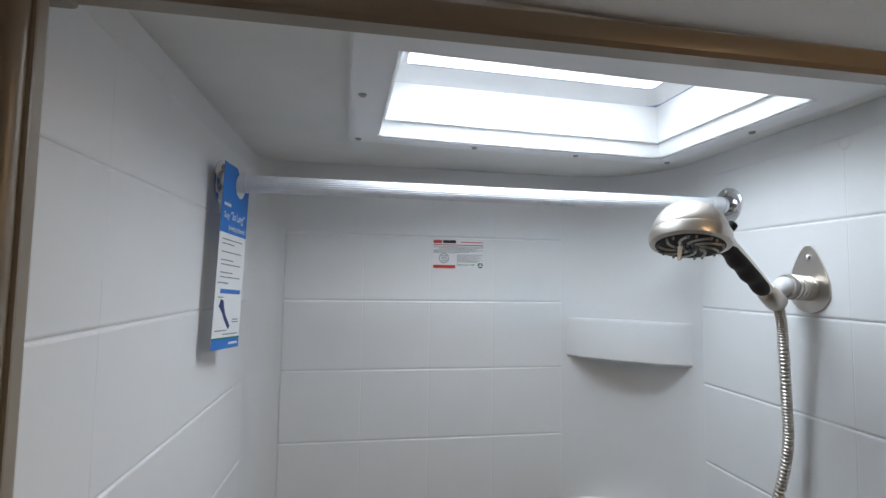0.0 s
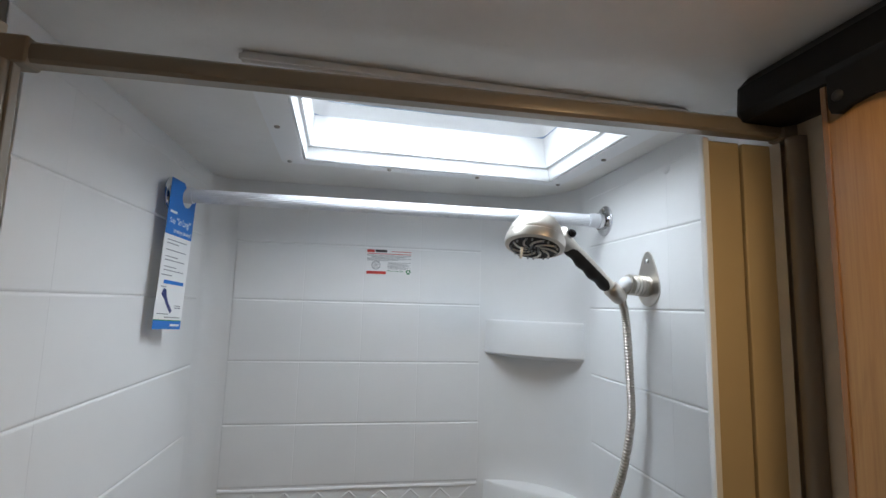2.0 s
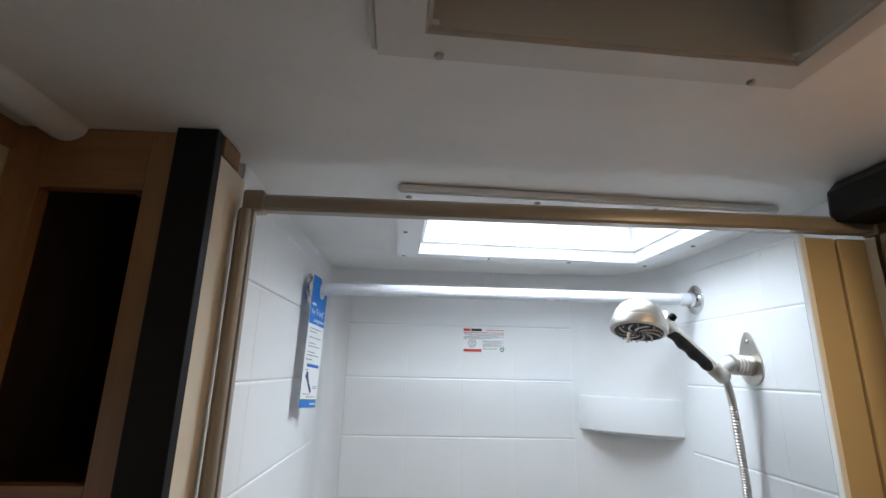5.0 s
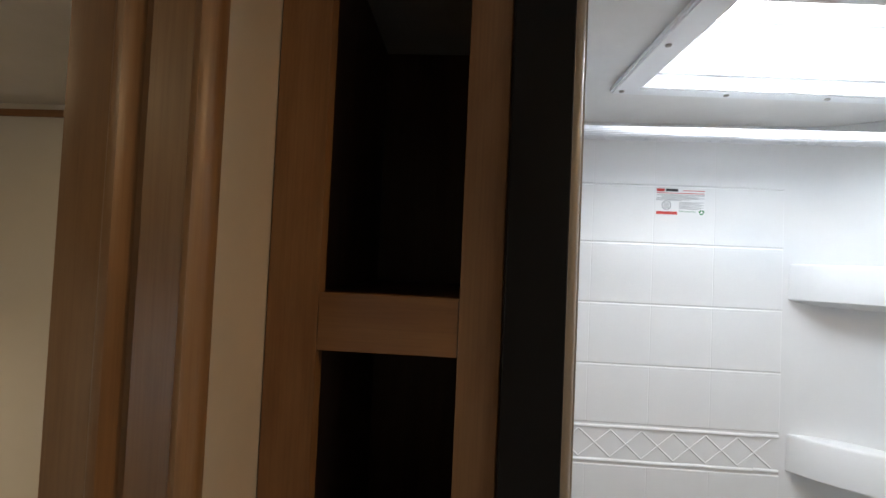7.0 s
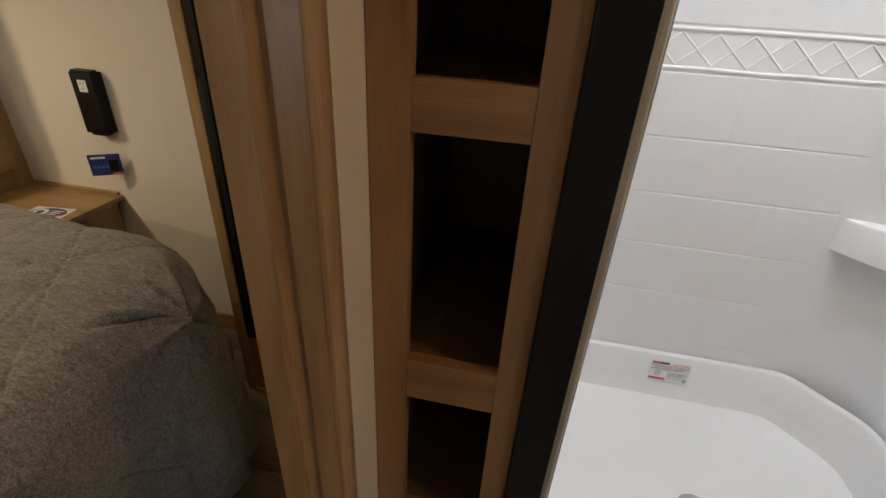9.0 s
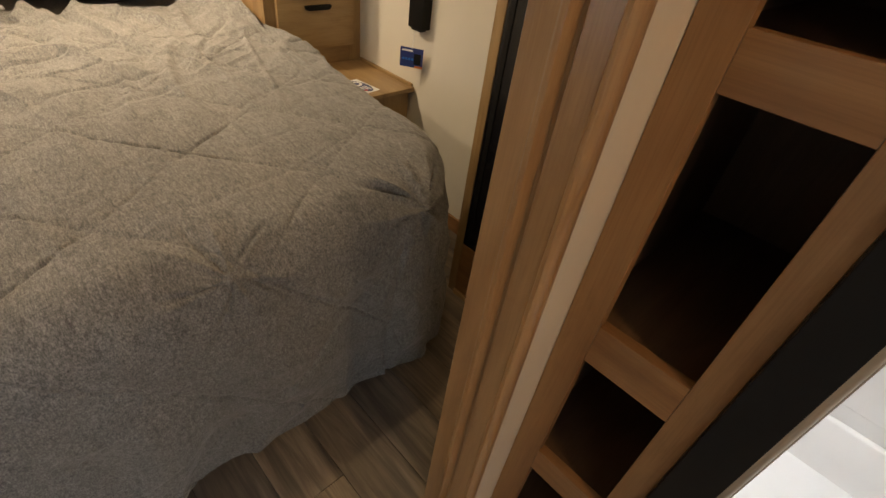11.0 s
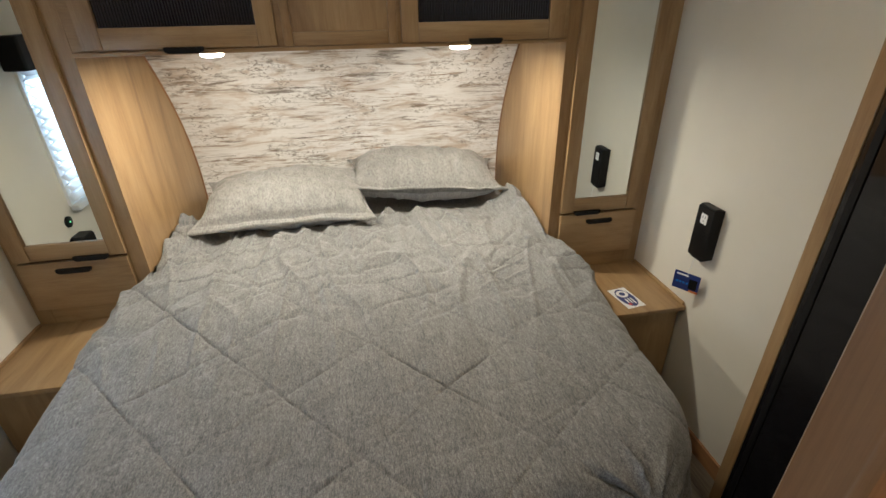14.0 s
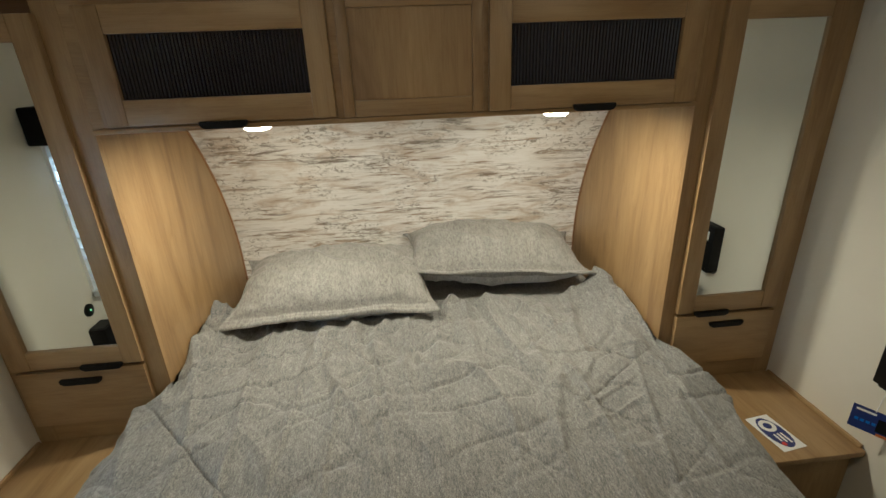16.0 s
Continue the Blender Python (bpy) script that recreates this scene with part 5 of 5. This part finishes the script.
def quilt_point(px, py):
    # nearest point of the mattress outline
    s = max(0.0, min(1.0, (-1.05 - px) / 0.90))
    BY0, BY1 = -0.855 - 0.070 * s, 0.580 + 0.085 * s * s
    ix1, iy0, iy1 = BX1 - BR, BY0 + BR, BY1 - BR
    inside_corner = px > ix1 and (py > iy1 or py < iy0)
    if inside_corner:
        c = Vector((ix1, iy1 if py > iy1 else iy0))
        d = Vector((px, py)) - c
        dist, n = d.length - BR, d.normalized()
        edge = c + n * BR
    else:
        cand = [(px - BX1, Vector((1, 0)), Vector((BX1, py))), (py - BY1, Vector((0, 1)), Vector((px, BY1))), (BY0 - py, Vector((0, -1)), Vector((px, BY0)))]
        dist, n, edge = max(cand, key=lambda c: c[0])
    a, b, da, db = seam(px, py)
    near = min(da, db)
    v3 = Vector((px * 2.6, py * 2.6, 0.3))
    # stitching pulls deep in places and almost vanishes in others
    pull_in = 0.38 + 1.9 * max(0.0, noise.noise(Vector((px * 4.2 + 7, py * 4.2, 1.7))))
    puff = 1 - pull_in * (0.90 * math.exp(-db / 0.0080) + 0.55 * math.exp(-da / 0.0062) + 0.15 * math.exp(-near / 0.05))
    wr = noise.noise(v3) * 0.010 + noise.noise(Vector((px * 7, py * 12, 2.1))) * 0.003
    head = max(0.0, min(1.0, (-1.45 - px) / 0.7))
    # sharp ridges: long drag folds running from the head
    w1 = noise.noise(Vector((px * 1.9 + py * 1.2 + 11, py * 6.5 - px * 1.6, 3.3)))
    wr += (0.003 + 0.017 * head) * max(0.0, 1 - abs(w1) * 5.5) ** 1.4
    w2 = noise.noise(Vector((px * 6.5 + 3, py * 5.0 + px * 3.0, 7.7)))
    wr -= (0.002 + 0.009 * head) * max(0.0, 1 - abs(w2) * 8)
    fan = noise.noise(Vector((px * 1.1 + 4, (py + 0.15) * (7.5 + 2.2 * (px + 2.1)), 5.1)))
    wr += 0.015 * max(0.0, min(1.0, (-1.25 - px) / 0.8)) * max(0.0, 1 - abs(fan) * 6.5)
    # puckers across the stitch lines
    wr += 0.0035 * math.exp(-near / 0.06) * noise.noise(Vector((a * 17, b * 17, 4.0)))
    # pinch at the foot corner with folds that fan out of it
    gx, gy = px + 0.940, py - 0.438
    gr, gt = math.hypot(gx, gy), math.atan2(gy, gx)
    wr += 0.020 * math.exp(-gr / 0.024) + (0.012 * (1 - 2 * abs(math.sin(4.5 * gt + 0.7 + 3 * gr)) ** 0.5) - 0.026 * max(0.0, 1 - 3.0 * abs(math.sin(3.5 * gt + 1.9 - 4 * gr)))) * math.exp(-((gr - 0.055) / 0.080) ** 2)
    gx, gy = px + 0.955, py + 0.010
    gr, gt = math.hypot(gx, gy), math.atan2(gy, gx)
    wr += 0.006 * math.exp(-gr / 0.03) + (0.005 * (1 - 2 * abs(math.sin(3.5 * gt + 2.0)) ** 0.6) - 0.010 * max(0.0, 1 - 4 * abs(math.sin(2.5 * gt + 0.4 + 5 * gr)))) * math.exp(-((gr - 0.05) / 0.07) ** 2)
    # gathers at the head, heaped up beside the wardrobe panels
    headward = max(0.0, min(1.0, (-1.80 - px) / 0.45))
    wav = py * 31 + 0.9 * math.sin(px * 6 + py * 3) + 3.0 * noise.noise(Vector((px * 2.2, py * 2.2, 1)))
    mask = max(0.0, min(1.0, 0.55 + 1.6 * noise.noise(Vector((px * 2.4, py * 3.1, 12)))))
    wr += headward * mask * 0.011 * (1 - 2 * abs(math.sin(wav)) ** 0.75)
    # short slanting creases by the far side of the head
    knot = math.exp(-(((px + 1.86) / 0.20) ** 2 + ((py - 0.36) / 0.17) ** 2))
    w3 = noise.noise(Vector((px * 13 + py * 9, py * 4 - px * 3, 15)))
    wr += knot * 0.008 * max(0.0, 1 - abs(w3) * 4.5)
    bunch = max(0.0, min(1.0, (-2.06 - px) / 0.30))
    crest = 1 + 0.35 * noise.noise(Vector((px * 12, py * 16, 6)))
    wr += bunch * crest * (0.095 * math.exp(-((py - 0.615) / 0.085) ** 2) + 0.080 * math.exp(-((py + 0.885) / 0.065) ** 2))
    lift = 0.0115 * puff + 0.005 * min(1, near / 0.3) + wr
    r = 0.085
    if dist <= 0:
        z = TOP + lift + 0.012 * min(1, -dist / 0.5)
        p = Vector((px, py, z))
    else:
        ang = min(dist / r, math.pi / 2)
        drop = max(0.0, dist - r * math.pi / 2)
        along = edge.y if abs(n.x) > 0.7 else edge.x
        if inside_corner:
            along = math.atan2(n.y, n.x) * 0.55
        fold = min(1.0, drop / 0.30) * (0.009 * math.sin(along * 21 + 2.5 * noise.noise(Vector((along * 3, drop * 2, 9)))) + 0.020 * noise.noise(Vector((along * 6, drop * 3, 4))))
        fold += 0.016 * min(1.0, drop / 0.08) * max(0.0, 1 - 4 * abs(noise.noise(Vector((along * 5 + drop * 2, drop * 3.2 - along * 1.5, 14)))))
        if inside_corner:
            corner = 2 * abs(n.x * n.y)
            fold += corner * min(1.0, drop / 0.22) * 0.014 * (1 - 2 * abs(math.sin(along * 11 + 0.4 + drop)) ** 0.6)
            fold += corner * 0.085 * min(1.0, drop / 0.4)
        out = r * math.sin(ang) + lift * math.sin(ang) + fold - 0.05 * min(1, drop / 0.5)
        z = TOP - r * (1 - math.cos(ang)) - drop + lift * math.cos(ang)
        if dist > 0.684:
            z = 0.0
        p = Vector((edge.x + n.x * out, edge.y + n.y * out, max(z, 0.012)))
    # tucked between the wardrobe sides at the head, resting on the nightstands lower down
    k = max(0.0, min(1.0, (-2.045 - px) / 0.05))
    if k > 0:
        p.y = p.y * (1 - k) + k * max(-0.908, min(0.640, p.y))
    if px < -1.72 and (p.y > 0.66 or p.y < -0.93):
        p.z = max(p.z, 0.534)
    return p


def build_bed():
    t = thing("bed", (-1.95, -0.14, 0), "bed made up with a grey chambray diamond quilt", "bed")
    bm = bmesh.new()
    x0, x1 = -2.50, BX1 + 0.085 * 1.571 - 0.085 + 0.635
    ya, yb = -1.60, 1.33
    nu, nv = 680, 860
    grid(bm, nu, nv, lambda u, v: quilt_point(x0 + u * (x1 - x0), ya + v * (yb - ya)))
    kill = [f for f in bm.faces if any(v.co.z < 0.0125 for v in f.verts)]
    bmesh.ops.delete(bm, geom=kill, context="FACES")
    part("quilt", bm, M_QUILT, t, "grey chambray quilt stitched in diamonds", 80)
    part("mattress", box(bmesh.new(), -2.86, -1.10, -0.845, 0.545, 0.36, 0.655, 0.06, 4), M_SHAM, t, "", 40)
    part("base", boxes((-2.88, -1.14, -0.83, 0.53, 0.0, 0.36)), M_UNDER, t)
    # plain top sheet under the pillows
    bm = bmesh.new()
    grid(bm, 24, 60, lambda u, v: Vector((-2.86 + 0.42 * u, -0.90 + 1.53 * v, 0.664 + 0.012 * noise.noise(Vector((u * 4, v * 9, 3))))))
    part("sheet", bm, M_QUILT, t, "", 60)


build_bed()


def pillow(label, m, L, W, T, fl, seed, hang):
    """A plump sham with a flat flange along its front and pointed corners; local -y is the front."""
    bm = bmesh.new()
    wide, deep = L / 2 + 0.022, W / 2 + fl
    def surf(side):
        def f(u, v):
            x, y = 2 * u - 1, 2 * v - 1
            ax = x * wide
            ay = y * deep if y < 0 else y * (W / 2 + 0.012)
            gx, gy = abs(ax) / (L / 2), abs(ay) / (W / 2)
            ex, ey = max(0.0, 1 - gx ** 2.6), max(0.0, 1 - gy ** 2.1)
            body = (ex * ey) ** 0.52
            h = T * (0.5 if side > 0 else 0.62) * body * (1 + 0.10 * noise.noise(Vector((ax * 3.5 + seed, ay * 4, 2))))
            # soft hollows, gathers that run in from the seams, and creases at the corners
            wrn = 0.026 * noise.noise(Vector((ax * 5 + seed, ay * 6, side))) + 0.012 * max(0.0, 1 - 3.2 * abs(noise.noise(Vector((ax * 5 + seed, ay * 9 + ax * 4, 11))))) + 0.009 * noise.noise(Vector((ax * 17 + seed, ay * 13, side * 3)))
            front = math.exp(-((1 - gy) / 0.30) ** 2) * (1 if ay < 0 and gy < 1 else 0.25)
            wrn -= 0.014 * front * max(0.0, 1 - 2.2 * abs(noise.noise(Vector((ax * 15 + seed, ay * 2.5, 9)))))
            ends = math.exp(-((1 - min(gx, 1)) / 0.28) ** 2)
            wrn -= 0.018 * ends * max(0.0, 1 - 2.4 * abs(noise.noise(Vector((ay * 14 + seed, ax * 3, 4)))))
            flat = 1.0 if body == 0 else 0.0
            stitch = -0.004 * math.exp(-((gy - 1.03) / 0.025) ** 2) * (1 if ay < 0 else 0)
            edge = stitch * side + flat * (0.012 * noise.noise(Vector((ax * 7 + seed, ay * 5, 5))) + 0.004 * noise.noise(Vector((ax * 24 + seed, ay * 9, 1))))
            hem = 0.0035 * side * flat * math.exp(-((abs(y) - 0.965) / 0.03) ** 2)
            droop = -hang * max(0.0, -ay - W / 2)
            drawn = 1 - 0.11 * (1 - abs(y) ** 2.5) * abs(x) ** 6
            back = 1 - 0.10 * (1 - abs(x) ** 2.5) * abs(y) ** 6
            z = side * (h + 0.0035) + wrn * (0.12 + body) + edge + hem + droop
            p = m @ Vector((ax * drawn, ay * back, z))
            p.x = max(p.x, nose_x(p.z) + 0.008 + (0.004 if side > 0 else 0))
            return p
        return f
    n, k = 150, 110
    top = [[bm.verts.new(surf(1)(i / n, j / k)) for j in range(k + 1)] for i in range(n + 1)]
    bot = [[bm.verts.new(surf(-1)(i / n, j / k)) for j in range(k + 1)] for i in range(n + 1)]
    for i in range(n):
        for j in range(k):
            bm.faces.new((top[i][j], top[i + 1][j], top[i + 1][j + 1], top[i][j + 1]))
            f = bm.faces.new((bot[i][j], bot[i][j + 1], bot[i + 1][j + 1], bot[i + 1][j]))
            f.material_index = 1 if (2 * j / k - 1) * deep > -W / 2 else 0
    for i in range(n):
        bm.faces.new((top[i][0], bot[i][0], bot[i + 1][0], top[i + 1][0]))
        bm.faces.new((top[i][k], top[i + 1][k], bot[i + 1][k], bot[i][k]))
    for j in range(k):
        bm.faces.new((top[0][j], top[0][j + 1], bot[0][j + 1], bot[0][j]))
        bm.faces.new((top[n][j], bot[n][j], bot[n][j + 1], top[n][j + 1]))
    ob = solid("pillow", bm, M_SHAM, label, "pillow", "pillows on the bed", 70)
    ob.data.materials.append(M_LINING)
    return ob


pillow("pale grey flanged pillow with a white back, leaning on the headboard", pose(-2.575, -0.455, 0.790, 0, 8, 0) @ pose(0, 0, 0, 0, 0, 91), 0.74, 0.40, 0.215, 0.045, 1.3, 0.30)
pillow("pale grey flanged pillow propped higher against the headboard", pose(-2.705, 0.205, 0.818, 0, 5, 0) @ pose(0, 0, 0, 0, 3, 87), 0.74, 0.36, 0.215, 0.045, 4.7, -0.10)


# ---------------------------------------------------------------- small things in the bedroom
def charging_box():
    t = thing("wall_outlet_box", (-1.69, 1.05, 0.76), "black wall-mounted outlet box with a white socket", "outlet box")
    x0, x1, z0, z1 = -1.742, -1.664, 0.762, 0.950
    body = box(bmesh.new(), x0, x1, 1.037, NORTH, z0, z1, 0.004)
    part("body", body, M_BLACK, t, "", 40)
    part("lid", box(bmesh.new(), x0 + 0.004, x1 - 0.004, 1.041, NORTH - 0.012, z1 + 0.0002, z1 + 0.006, 0.002), M_RUBBER, t, "raised black lid")
    part("foot", box(bmesh.new(), x0 + 0.012, x1 - 0.012, 1.043, NORTH - 0.01, z0 - 0.008, z0 - 0.0002, 0.002), M_RUBBER, t, "black foot")
    s = part("socket", box(bmesh.new(), x0 + 0.026, x0 + 0.056, 1.0345, 1.0368, 0.892, 0.928, 0.001), M_PAPER, t, "white socket face")
    part("slot", boxes((x0 + 0.034, x0 + 0.037, 1.0339, 1.0344, 0.913, 0.922), (x0 + 0.045, x0 + 0.048, 1.0339, 1.0344, 0.913, 0.922), (x0 + 0.039, x0 + 0.043, 1.0339, 1.0344, 0.900, 0.905)), M_GREYINK, s)


charging_box()


def wall_tag():
    t = thing("product_tag", (-1.69, 1.03, 0.62), "small blue printed tag hanging from the outlet box", "tag")
    m = Matrix(((0.86, 0, -0.51, -1.742), (0.51, 0, 0.86, 1.008), (0.02, 1, 0, 0.622), (0, 0, 0, 1)))
    def sheet(n, x0, x1, y0, y1, d, mat, lab=""):
        bm = box(bmesh.new(), x0, x1, y0, y1, -d - 0.0006, -d)
        bm.transform(m)
        part(n, bm, mat, t, lab)
    sheet("card", 0, 0.092, 0, 0.072, 0, M_NAVY)
    sheet("print", 0.008, 0.050, 0.058, 0.064, 0.0008, M_PAPER)
    for k in range(4):
        sheet("print", 0.010 + 0.012 * k, 0.018 + 0.012 * k, 0.026, 0.034, 0.0008, M_BLUE)
    sheet("picture", 0.056, 0.084, 0.012, 0.052, 0.0008, M_BLACK, "dark product picture")
    sheet("corner", 0.060, 0.092, 0.0, 0.008, 0.0008, M_ORANGE, "orange corner")
    part("string", tube(bmesh.new(), (-1.700, 1.038, 0.756), (-1.702, 1.031, 0.692), 0.0012, seg=6), M_PAPER, t, "white string")


wall_tag()


def bed_sticker():
    t = thing("leaflet", (-1.82, 0.885, 0.531), "small white and blue oval leaflet on the nightstand", "leaflet")
    m = Matrix.Translation((-1.824, 0.885, 0.5300)) @ pose(0, 0, 0, 0, 0, 8)
    def flat(n, pts, z, mat, lab=""):
        bm = prism(bmesh.new(), pts, m @ Matrix.Translation((0, 0, z)), 0.0003)
        part(n, bm, mat, t, lab)
    flat("paper", [(-0.068, -0.040), (0.068, -0.040), (0.068, 0.040), (-0.068, 0.040)], 0, M_PAPER)
    flat("oval", [(0.060 * math.cos(a * math.pi / 18), 0.033 * math.sin(a * math.pi / 18)) for a in range(36)], 0.0005, M_NAVY, "navy oval")
    flat("disc", [(-0.026 + 0.024 * math.cos(a * math.pi / 12), 0.024 * math.sin(a * math.pi / 12)) for a in range(24)], 0.001, M_PAPER, "white disc")
    flat("disc", [(-0.026 + 0.012 * math.cos(a * math.pi / 12), 0.012 * math.sin(a * math.pi / 12)) for a in range(24)], 0.0015, M_NAVY)
    for k in range(3):
        flat("print", rounded_rect(0.006, 0.046 - 0.006 * k, 0.010 - 0.012 * k, 0.016 - 0.012 * k, 0.002), 0.001, M_PAPER)
    flat("seal", [(0.044 + 0.007 * math.cos(a * math.pi / 8), -0.014 + 0.007 * math.sin(a * math.pi / 8)) for a in range(16)], 0.0016, M_RED, "red seal")


bed_sticker()


def tall_cabinet():
    t = thing("tall_cabinet", (-0.87, 0.9, 0), "tall black glass fronted closet with a wood stile and toe board", "closet")
    y = 0.808
    part("body", boxes((-1.148, PX0 - 0.012, y + 0.020, NORTH - 0.001, 0, 1.645)), M_BLACK, t)
    part("stile", boxes((-1.150, -1.117, y, y + 0.0195, 0.0, 1.648), bev=0.002), M_WOOD, t, "maple edge stile")
    part("toe_board", boxes((-1.1165, PX0 - 0.012, y + 0.001, y + 0.0195, 0.0, 0.232), bev=0.002), M_CAB_X, t, "wood toe board")
    part("toe_strip", boxes((-1.1165, PX0 - 0.012, y - 0.008, y + 0.0005, 0.0, 0.022), bev=0.003), M_WOOD_X, t)
    part("glass_front", boxes((-1.1165, PX0 - 0.012, y + 0.002, y + 0.0195, 0.233, 1.645), bev=0.001), M_GLOSS, t, "black glass front")
    part("inner_frame", boxes((-1.103, -1.089, y - 0.001, y + 0.0015, 0.24, 1.640)), M_BLACK, t, "dark frame line")
    bm = prism(bmesh.new(), [(-1.160, 1.649), (-1.155, 1.775), (-1.140, 1.805), (-1.115, 1.825), (-1.07, 1.835), (-0.97, 1.835), (-0.97, 1.649)], Matrix(((1, 0, 0, 0), (0, 0, 1, y - 0.004), (0, 1, 0, 0), (0, 0, 0, 1))), 0.14)
    part("top_cap", bm, M_BLACK, t, "rounded black cap")


tall_cabinet()


def window_shade():
    w = tagged(thing("window_1", (-1.36, SOUTH, 1.1), "bedroom window behind a white pleated shade with black valance", "window"), kind="structure")
    y = SOUTH
    part("valance", box(bmesh.new(), -1.705, -1.02, y + 0.001, y + 0.085, 1.385, 1.505, 0.010, 3), M_BLACK, w, "black padded valance", 40)
    bm = bmesh.new()
    n = 26
    rows = []
    for k in range(n + 1):
        z = 1.385 - (1.385 - 0.845) * k / n
        yy = y + 0.018 + (0.022 if k % 2 else 0.0)
        rows.append([bm.verts.new((x, yy, z)) for x in (-1.655, -1.06)])
    for p, q in zip(rows, rows[1:]):
        bm.faces.new((p[0], p[1], q[1], q[0]))
    part("pleated_shade", bm, M_SHADE, w, "white pleated shade")
    part("bottom_rail", box(bmesh.new(), -1.660, -1.055, y + 0.012, y + 0.046, 0.822, 0.845, 0.004), M_SHADE, w, "", 40)
    part("window_frame", ring_frame(-1.648, -1.068, 0.84, 1.44, y), M_TRIM, w, "white window frame")
    part("pane", boxes((-1.63, -1.09, y - 0.035, y - 0.030, 0.87, 1.41)), M_DAYGLASS, w, "window pane, daylight given as its own glow")


def ring_frame(x0, x1, z0, z1, y):
    return boxes((x0, x0 + 0.03, y + 0.0005, y + 0.012, z0, z1), (x1 - 0.03, x1, y + 0.0005, y + 0.012, z0, z1),
                 (x0 + 0.03, x1 - 0.03, y + 0.0005, y + 0.0115, z0, z0 + 0.03), (x0 + 0.03, x1 - 0.03, y + 0.0005, y + 0.0115, z1 - 0.03, z1))


# pane emission replaces the daylight outside the window
M_DAYGLASS = glow("glowing_window_pane", (0.85, 0.93, 1.0), 0.8)
window_shade()
sw = thing("usb_outlet", (-1.696, SOUTH, 0.787), "round black wall outlet with a green indicator light", "outlet")
m = Matrix.Translation((-1.696, SOUTH, 0.787)) @ pose(0, 0, 0, -90, 0, 0)
part("bezel", lathe(bmesh.new(), [(0.024, 0.0), (0.024, 0.006), (0.018, 0.009), (0.005, 0.008)], m, 28), M_BLACK, sw, "", 40)
part("indicator", lathe(bmesh.new(), [(0.004, 0.008), (0.004, 0.0105), (0.002, 0.011)], m, 14), M_LED, sw, "green light")
cb = thing("wall_outlet_box", (-1.70, SOUTH + 0.02, 0.63), "black wall-mounted outlet box below the window", "outlet box")
part("body", box(bmesh.new(), -1.735, -1.655, SOUTH, SOUTH + 0.06, 0.560, 0.720, 0.004), M_BLACK, cb, "", 40)
part("lid", box(bmesh.new(), -1.731, -1.659, SOUTH + 0.004, SOUTH + 0.056, 0.7202, 0.726, 0.002), M_RUBBER, cb)

# ---------------------------------------------------------------- floor planks
plank_meshes = {}


def plank_mesh(L):
    if L not in plank_meshes:
        bm = bmesh.new()
        box(bm, 0.0008, L - 0.0008, 0.0008, 0.1462, -0.0055, 0.0, 0.0012, 1)
        me = bpy.data.meshes.new("plank")
        bm.to_mesh(me)
        bm.free()
        me.materials.append(M_PLANK)
        plank_meshes[L] = me
    return plank_meshes[L]


for r in range(17):
    y = -1.42 + 0.0557 + r * 0.147
    if y + 0.147 > 1.2:
        continue
    start = -3.0 - (r * 0.37) % 0.92
    for k in range(6):
        x0, x1 = max(-2.998, start + 0.92 * k), min(0.798, start + 0.92 * (k + 1))
        if x1 - x0 < 0.03:
            continue
        ob = new("plank", plank_mesh(round(x1 - x0, 4)))
        ob.location = (x0, y, 0)
        ob.parent = floor
